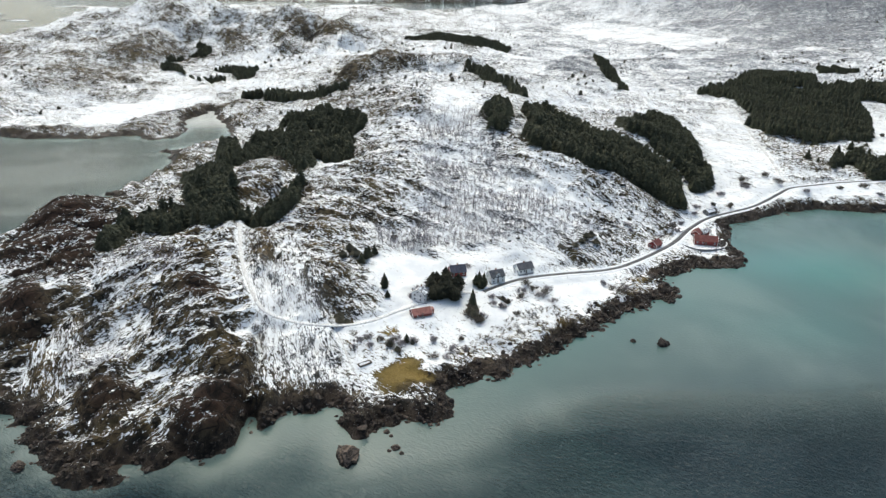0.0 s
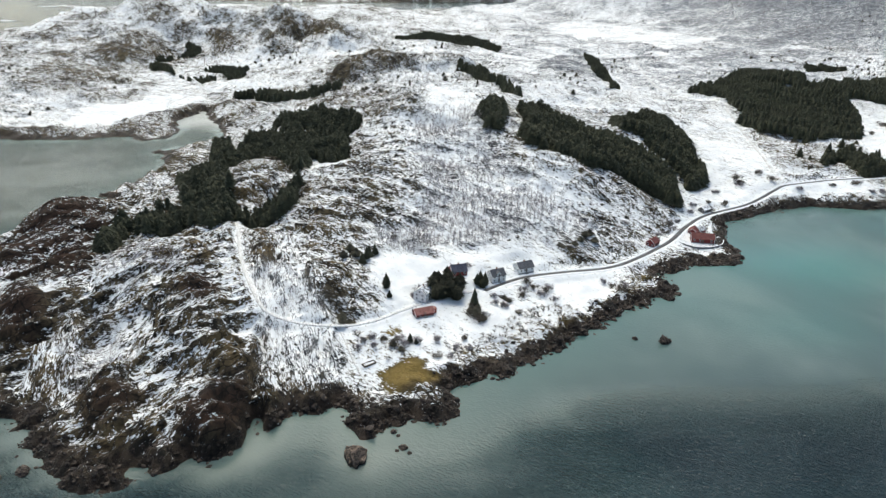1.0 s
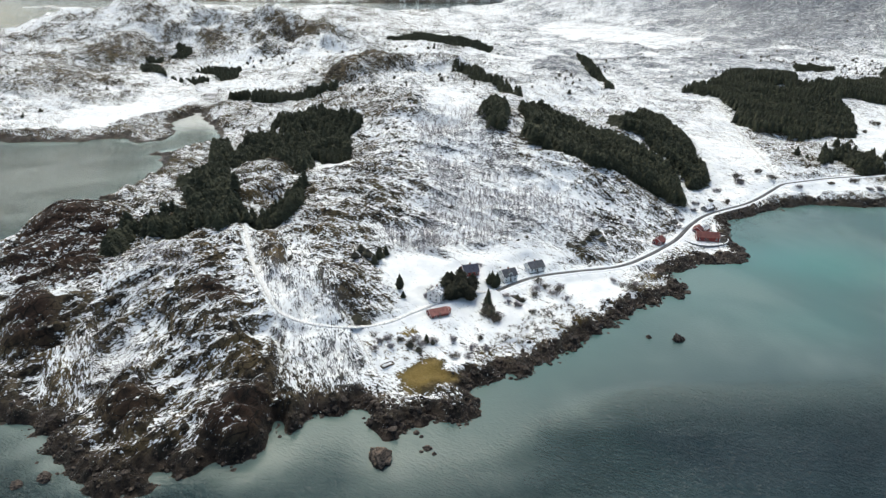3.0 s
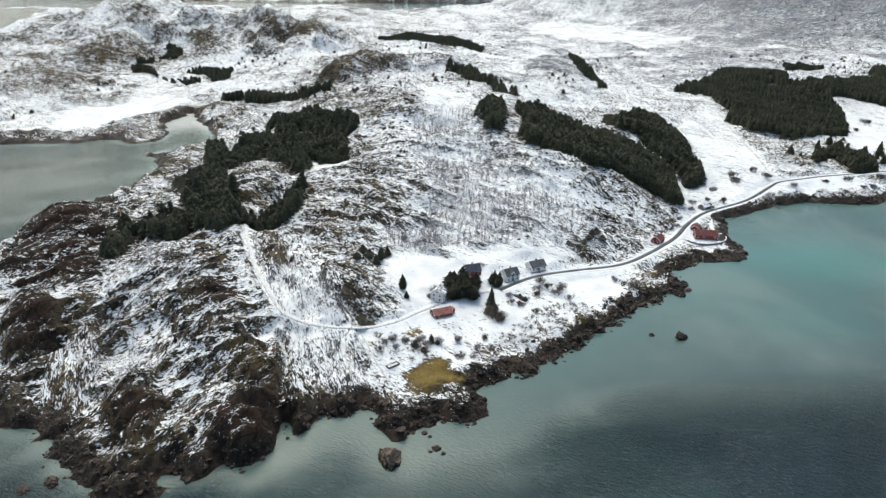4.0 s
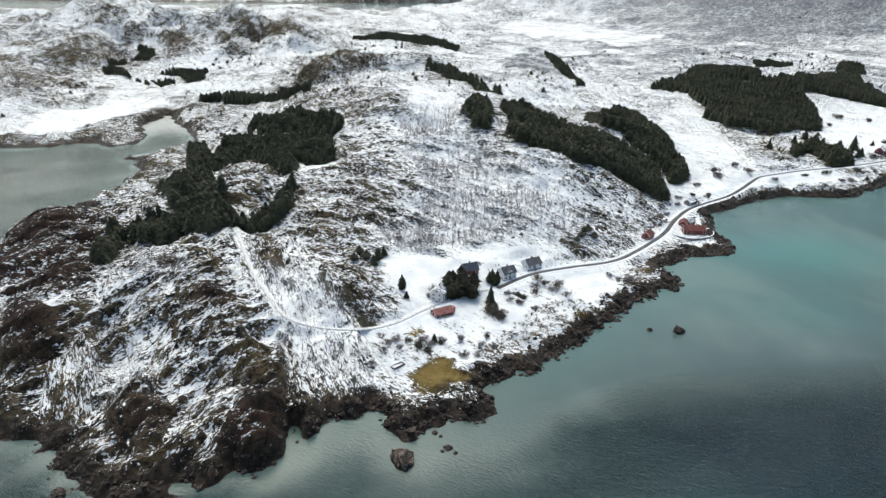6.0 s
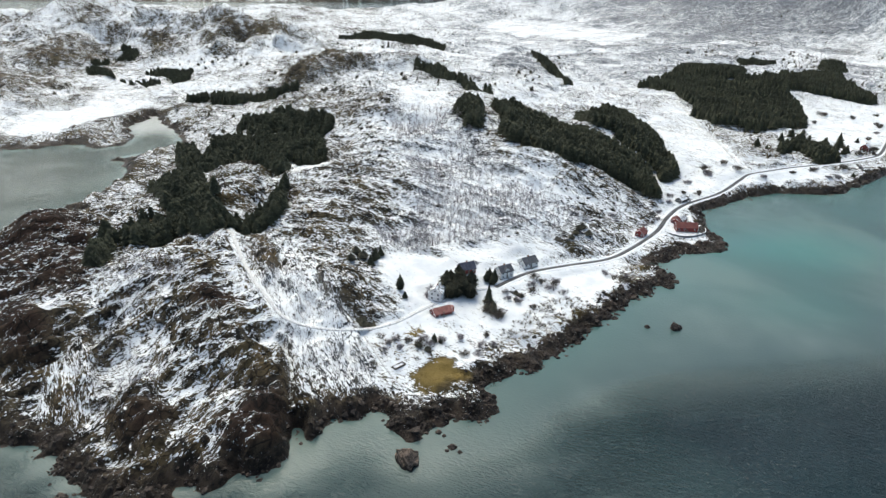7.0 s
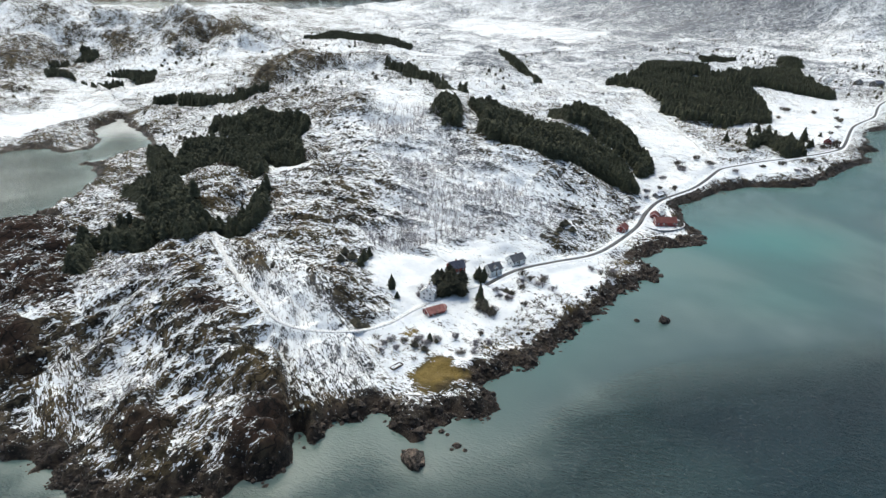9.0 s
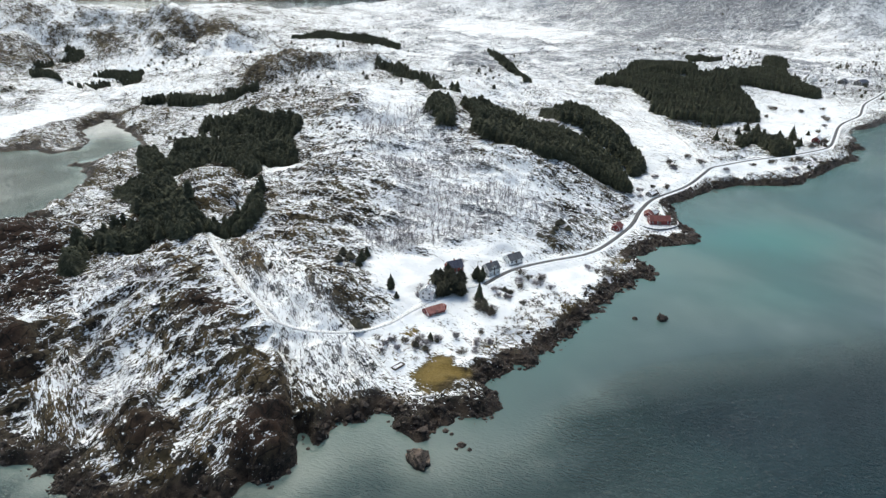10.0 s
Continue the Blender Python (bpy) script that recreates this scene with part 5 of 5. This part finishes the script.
def plant_forest(ring, spacing, low, high, label, thin=1.0, seed=1):
    rng = random.Random(seed)
    p = scatter(ring, spacing, rng, 0.42, 14 if thin < 0.9 else 7)
    for gx, gy, r in GLADES:
        p = p[np.hypot(p[:, 0] - gx, p[:, 1] - gy) > r]
    if thin < 0.9:
        p = p[layered(p[:, 0], p[:, 1], 16, 35, 3) + np.array([rng.uniform(-0.06, 0.06) for _ in p]) > 1 - thin]
    if not len(p):
        return
    h, d, *_ = survey(p[:, 0], p[:, 1])
    swell = layered(p[:, 0], p[:, 1], 26, 15, 2)
    shapes = SPRUCES if p[:, 1].mean() < 800 or len(p) < 60 else LOW_SPRUCES
    places = []
    for (x, y), z, dd, s in zip(p, h, d, swell):
        if dd < 4:
            continue
        t = low + (high - low) * min(1, max(0, 0.5 * rng.random() + s * 0.6))
        places.append((rng.randrange(len(shapes)), x, y, z - 0.4, rng.uniform(0, 6.28), t * rng.uniform(1.0, 1.4), t))
    if not places:
        return
    if len(places) < 60 and p[:, 1].mean() < 950:
        if not TREE_MESHES:
            TREE_MESHES.extend(from_arrays("crown", v.tolist(), f.tolist(), NEEDLES) for v, f in [spruce_shape(rng, 1.0, 0.25 + 0.02 * k, 10, 10) for k in range(6)])
            TREE_MESHES.append(from_arrays("trunk", STEM[0].tolist(), STEM[1].tolist(), BARK))
        for k, x, y, z, turn, wide, tall in places:
            ob = thing("spruce_tree", pose(x, y, z, 0, 0, math.degrees(turn)) @ Matrix.Diagonal((wide, wide, tall, 1)), "dark green spruce in a small wood on the slope", "tree", "spruces of the small woods")
            new("crown", TREE_MESHES[k]).parent = ob
            new("trunk", TREE_MESHES[6]).parent = ob
        return
    stems = new("forest_stems", joined("forest_stems", [STEM], [(0, *q[1:]) for q in places], BARK))
    crowns = tagged(new("spruce_forest", joined("spruce_forest", shapes, places, NEEDLES)), label, "forest", kind="stuff")
    stems.parent = crowns
    tagged(stems, kind="stuff")


DENSE = "dense dark green spruce plantation on the snowy slope"
for n, ring in enumerate(FORESTS):
    my = sum(q[1] for q in ring) / len(ring)
    if n in (4, 5, 6, 7):
        plant_forest(ring, 3.3, 4, 13, "dark uneven spruce wood among the rocks", 0.50 if n == 7 else 0.64, 100 + n)
    elif len(ring) == 8 and my < 700 and ring[0][0] > 250:
        plant_forest(ring, 4.0, 6, 11, "dark uneven spruce wood above the road", 0.66, 100 + n)
    elif my > 950 and n > 3:
        plant_forest(ring, 4.6, 6, 9.5, "dark spruce wood in the far valley", 0.95, 100 + n)
    else:
        plant_forest(ring, 3.3 if my < 700 else 4.6, 9, 12.5, DENSE, 0.98, 100 + n)


def lone_spruce(x, y, height, wide, seed, full=0.0):
    """A single tree: trunk and crown."""
    rng = random.Random(seed)
    z = float(ground(x, y)[0])
    ob = thing("spruce_tree", pose(x, y, z - 0.2, 0, 0, rng.uniform(0, 360)), "dark green spruce standing alone in the snow", "tree")
    v, f = spruce_shape(rng, height, wide, 15, 13, full)
    crown = new("crown", from_arrays("crown", v.tolist(), f.tolist(), DARK_NEEDLES if full > 1.5 else NEEDLES))
    crown.parent = ob
    vs, fs = [], []
    tube(vs, fs, (0, 0, -0.5), (0, 0, height * 0.7), 0.2, 0.05)
    trunk = new("trunk", from_arrays("trunk", vs, fs, BARK))
    trunk.parent = ob


for k, (x, y, height, wide) in enumerate(LONE_SPRUCES + VILLA_SPRUCES):
    lone_spruce(x, y, height, wide, 300 + k, 3.6 if 1 <= k <= 12 else 1.3 if k < 17 else 0.0)



def juniper(x, y, height, wide, seed):
    """A dense evergreen bush on a short stem."""
    rng = random.Random(seed)
    ob = thing("juniper_bush", pose(x, y, float(ground(x, y)[0]) - 0.2, 0, 0, rng.uniform(0, 360)), "dense dark olive-brown juniper bush in the snow", "bush", "junipers on the slope")
    v, f = spruce_shape(rng, height, wide, 9, 11, 1.9)
    new("crown", from_arrays("crown", v.tolist(), f.tolist(), HEDGE)).parent = ob
    vs, fs = [], []
    tube(vs, fs, (0, 0, -0.5), (0, 0, height * 0.5), 0.12, 0.05)
    new("stem", from_arrays("stem", vs, fs, BARK)).parent = ob


for k, (x, y, height, wide) in enumerate(JUNIPERS):
    juniper(x, y, height, wide, 620 + k)

BIRCH_SHAPES = [birch_shape(RNG, 1.0, 0.38, 7, 0.014, 0.008) for _ in range(8)]
for n, ring in enumerate(BIRCHES):
    rng = random.Random(500 + n)
    p = scatter(ring, 2.6 if n == 0 else 2.3, rng, 0.6)
    h, d, _, fields, beside = survey(p[:, 0], p[:, 1])
    lush = layered(p[:, 0], p[:, 1], 30, 25, 3)
    places = [(rng.randrange(8), x, y, z, rng.uniform(0, 6.28), t, t) for (x, y), z, dd, b, g in zip(p, h, d, beside, lush)
        for t in (rng.uniform(3.5, 7.0) if n in (0, 5) else rng.uniform(2.2, 4.6),) if dd > 6 and b > 1.5 and g + rng.uniform(-0.2, 0.2) > 0.42]
    me = joined("birch_scrub", BIRCH_SHAPES, places, TWIGS)
    tagged(new("birch_scrub", me), "leafless grey birch scrub on the snowy slope", "birch scrub", kind="stuff")


def far_scrub():
    """Scattered trees and thickets over the far valley and hills."""
    rng = random.Random(77)
    ring = [(-700, 800), (-330, 760), (-200, 700), (150, 720), (420, 640), (700, 830), (1400, 1350), (1900, 2400), (500, 2700), (-800, 2500), (-900, 1700)]
    p = scatter(ring, 10.5, rng, 0.5)
    clump = layered(p[:, 0], p[:, 1], 90, 45, 4, 0.6)
    p = p[clump + np.array([rng.uniform(-0.12, 0.12) for _ in p]) > 0.62 - 0.06 * ease(p[:, 0], 500, 900)]
    h, d, _, fields, beside = survey(p[:, 0], p[:, 1])
    kept = [(rng.randrange(4), x, y, z - 0.3, rng.uniform(0, 6.28), t * rng.uniform(1.3, 2.2), t) for (x, y), z, dd, f, b in zip(p, h, d, fields, beside)
        for t in (rng.uniform(2.5, 6.0),) if dd > 6 and f < 0.3 and b > 2]
    firs = [q for q in kept if rng.random() < (0.16 if q[2] < 1500 else 0.04)]
    bare = [(rng.randrange(4), *q[1:]) for q in kept]
    tagged(new("far_thicket", joined("far_thicket", LOW_SPRUCES, firs, HEDGE)), "scattered dark thickets over the far snowy valley", "thicket", kind="stuff")
    tagged(new("far_birches", joined("far_birches", [birch_shape(rng, 1.0, 0.45, 3, 0.020, 0.016) for _ in range(4)], bare, BROWN_TWIGS)), "scattered leafless birches over the far valley", "birch scrub", kind="stuff")


far_scrub()


def bush(x, y, size, dark, seed):
    rng = random.Random(seed)
    z = float(ground(x, y)[0])
    ob = thing("bush", pose(x, y, z - 0.1), "leafless brown bush standing in the snow", "bush", "bushes in the fields")
    vs, fs = [], []
    for k in range(10):
        a, r = rng.uniform(0, 6.28), size * rng.uniform(0, 0.8)
        v, f = birch_shape(rng, size * rng.uniform(0.4, 1.0), size * 0.55, 20, 0.040 if y < 480 else 0.07, 0.032 if y < 480 else 0.055, 0.0)
        fs += (f + len(vs)).tolist()
        vs += (v + np.array((r * math.cos(a), r * math.sin(a), 0))).tolist()
    stems = new("twig_crown", from_arrays("twig_crown", vs, fs, BROWN_TWIGS if dark else TWIGS))
    stems.parent = ob


def shore_scrub():
    """Low twiggy scrub on the grassy banks above the tide line."""
    rng = random.Random(87)
    shapes = [birch_shape(rng, 1.0, 0.9, 16, 0.03, 0.02, 0.0) for _ in range(6)]
    p = np.concatenate([scatter(ring, 2.4 if ring[0][1] < 450 else 6.0, rng, 0.6) for ring in TUSSOCK])
    h, d, _, _, beside = survey(p[:, 0], p[:, 1])
    places = [(rng.randrange(6), x, y, z - 0.1, rng.uniform(0, 6.28), t * 1.3, t) for (x, y), z, dd, b in zip(p, h, d, beside)
        for t in (rng.uniform(0.7, 2.2),) if dd > 3 and b > 1 and rng.random() < 0.6]
    tagged(new("shore_scrub", joined("shore_scrub", shapes, places, BROWN_TWIGS)), "low brown scrub on the grassy bank above the shore", "scrub", kind="stuff")


shore_scrub()
for k, (x, y, size) in enumerate(BUSHES + FAR_BUSHES + ROUND_TREES):
    bush(x, y, size, size > 4.1 or k % 4 == 1, 700 + k)


# ---- rocks on the shore and in the sea ----
def boulder_shape(rng, rounds=2, rough=0.28, facets=5, depth=0.72):
    bm = bmesh.new()
    bmesh.ops.create_icosphere(bm, subdivisions=rounds, radius=1.0)
    shift = Vector((rng.uniform(-50, 50), rng.uniform(-50, 50), rng.uniform(-50, 50)))
    cuts = [Vector((rng.uniform(-1, 1), rng.uniform(-1, 1), rng.uniform(-0.3, 1))).normalized() for _ in range(facets)]
    for v in bm.verts:
        v.co *= 1 + rough * noise.noise(v.co * 1.4 + shift) * 1.6 + 0.12 * noise.noise(v.co * 3.7 + shift)
        for c in cuts:
            over = v.co.dot(c) - depth
            if over > 0:
                v.co -= c * over * 0.9
    bmesh.ops.triangulate(bm, faces=bm.faces[:])
    bm.verts.index_update()
    out = np.array([v.co[:] for v in bm.verts]), np.array([[v.index for v in f.verts] for f in bm.faces])
    bm.free()
    return out


BOULDERS = [boulder_shape(RNG, 2, 0.40, 8, 0.58) for _ in range(6)]
SMALL_BOULDERS = [boulder_shape(RNG, 1, 0.42, 7, 0.6) for _ in range(8)]


def shore_rubble():
    rng = random.Random(31)
    line = COAST_SOUTH + COAST_EAST[:26]
    places = []
    for (ax, ay), (bx, by) in zip(line, line[1:]):
        run = math.hypot(bx - ax, by - ay)
        nx, ny = -(by - ay) / run, (bx - ax) / run
        for _ in range(int(run * (3.4 if ax < -62 else 5.0 if ay < 420 else 2.6))):
            u, off = rng.random(), rng.triangular(-5, 15, 1.5)
            size = rng.uniform(0.35, 0.95) if rng.random() < 0.88 else rng.uniform(1.0, 1.9)
            places.append((ax + (bx - ax) * u + nx * off, ay + (by - ay) * u + ny * off, size))
    p = np.array(places)
    h, d, *_ = survey(p[:, 0], p[:, 1])
    keep = [(rng.randrange(8), x, y, max(z, -0.6) + s * 0.1, rng.uniform(0, 6.28), s * rng.uniform(0.8, 1.3), s * rng.uniform(0.55, 0.9))
        for (x, y, s), z, dd in zip(places, h, d) if -6 < dd < 15 and z < 6]
    large = sorted((q for q in keep if q[5] > 1.15), key=lambda q: -q[5])[:260]
    meshes = [from_arrays("boulder", v.tolist(), f.tolist(), SHORE_ROCK) for v, f in BOULDERS]
    for k, x, y, z, turn, wide, tall in large:
        ob = new("boulder", meshes[k % 6])
        ob.matrix_basis = pose(x, y, z, rng.uniform(-12, 12), rng.uniform(-12, 12), math.degrees(turn)) @ Matrix.Diagonal((wide, wide * rng.uniform(0.7, 1.0), tall, 1))
        tagged(ob, "large dark wet boulder on the rocky tide line", "boulder", "boulders along the tide line")
    chosen = set(large)
    keep = [q for q in keep if q not in chosen]
    tagged(new("shore_rubble", joined("shore_rubble", SMALL_BOULDERS, keep, SHORE_ROCK)), "dark wet boulders strewn along the tide line", "boulders", kind="stuff")


shore_rubble()


def rock_outcrops():
    """Half-buried slabs and knobs of bedrock with snow on their tops."""
    rng = random.Random(47)
    shapes = []
    for k in range(10):
        v, f = boulder_shape(rng, 1, 0.34, 6, 0.66)
        v = v * (1.0, rng.uniform(1.3, 2.6), rng.uniform(0.5, 0.85))
        tilt = rng.uniform(-0.35, 0.35)
        v[:, 2] += v[:, 0] * tilt
        shapes.append((v, f))
    ring = [(-300, 300), (-170, 232), (-110, 224), (-60, 252), (-50, 300), (-40, 380), (60, 400), (190, 490), (150, 640), (60, 800), (-150, 900), (-225, 700), (-240, 560), (-320, 470)]
    p = scatter(ring, 5.6, rng, 0.5)
    clump = layered(p[:, 0], p[:, 1], 38, 65, 3)
    p = p[clump + np.array([rng.uniform(-0.15, 0.15) for _ in p]) > 0.47]
    h, d, _, fields, beside = survey(p[:, 0], p[:, 1])
    birch = near_rings(p[:, 0], p[:, 1], BIRCHES, 10)
    turn = np.radians(np.where(layered(p[:, 0], p[:, 1], 150, 67, 2) > 0.5, -24.0, 30.0))
    places = []
    for (x, y), z, dd, f, b, w, a in zip(p, h, d, fields, beside, birch, turn):
        if dd < 7 or f > 0.2 or b < 3 or rng.random() < 0.75 * w:
            continue
        s = rng.uniform(0.6, 1.5) if rng.random() < 0.88 else rng.uniform(1.5, 2.8)
        places.append((rng.randrange(10), x, y, z - 0.15 * s, a + rng.gauss(0, 0.35), s, s * rng.uniform(0.7, 1.1)))
    large = sorted(places, key=lambda q: -q[5])[:220]
    meshes = [from_arrays("rock_outcrop", v.tolist(), f.tolist(), OUTCROP) for v, f in shapes]
    for k, x, y, z, a, wide, tall in large:
        ob = new("rock_outcrop", meshes[k])
        ob.matrix_basis = pose(x, y, z, 0, 0, math.degrees(a)) @ Matrix.Diagonal((wide, wide, tall, 1))
        tagged(ob, "dark bedrock knob with a little snow on top", "rock outcrop", "bedrock knobs on the hill")
    chosen = set(large)
    places = [q for q in places if q not in chosen]
    tagged(new("rock_outcrops", joined("rock_outcrops", shapes, places, OUTCROP)), "dark bedrock knobs and slabs with snow on top", "rock outcrops", kind="stuff")


rock_outcrops()
for k, (name, x, y, r, tall, label) in enumerate(SEA_ROCKS):
    rng = random.Random(900 + k)
    v, f = boulder_shape(rng, 4 if r > 3 else 3, 0.26, 9, 0.86)
    bed = v @ np.array((0.45, -0.35, 0.82)) * 3.6 + 0.25 * v[:, 0]
    v = v * (1 + 0.16 * (np.abs((bed % 1.0) - 0.15) - 0.4) + 0.05 * np.sin(v[:, :1].sum(1) * 9 + bed * 2))[:, None]
    m = new(name, from_arrays(name, (v * (r, r * (1.3 if name == "islet" else rng.uniform(0.75, 1.0)), tall)).tolist(), f.tolist(), ISLET_ROCK if name == "islet" else SHORE_ROCK))
    m.matrix_basis = pose(x, y, -0.15 * tall, 0, 0, 12 if name == "islet" else rng.uniform(0, 360))
    tagged(m, label, "rock", "rocks standing in the sea")


# ---- small things ----
def timber_pen(x, y, turn, length, width):
    z = float(ground(x, y)[0]) + 0.25
    ob = thing("timber_pen", pose(x, y, z, 0, 0, turn), "rectangular dark timber frame lying in the snowy field", "pen")
    l, w = length / 2, width / 2
    for bm in (boxed((-l, -w, -0.6, l, -w + 0.25, 0.35)), boxed((-l, w - 0.25, -0.6, l, w, 0.35)),
            boxed((-l, -w + 0.25, -0.6, -l + 0.25, w - 0.25, 0.35)), boxed((l - 0.25, -w + 0.25, -0.6, l, w - 0.25, 0.35))):
        part("beam", soft_edges(bm, 0.05), TIMBER, ob)


timber_pen(-35.5, 282, 38, 6.5, 2.6)
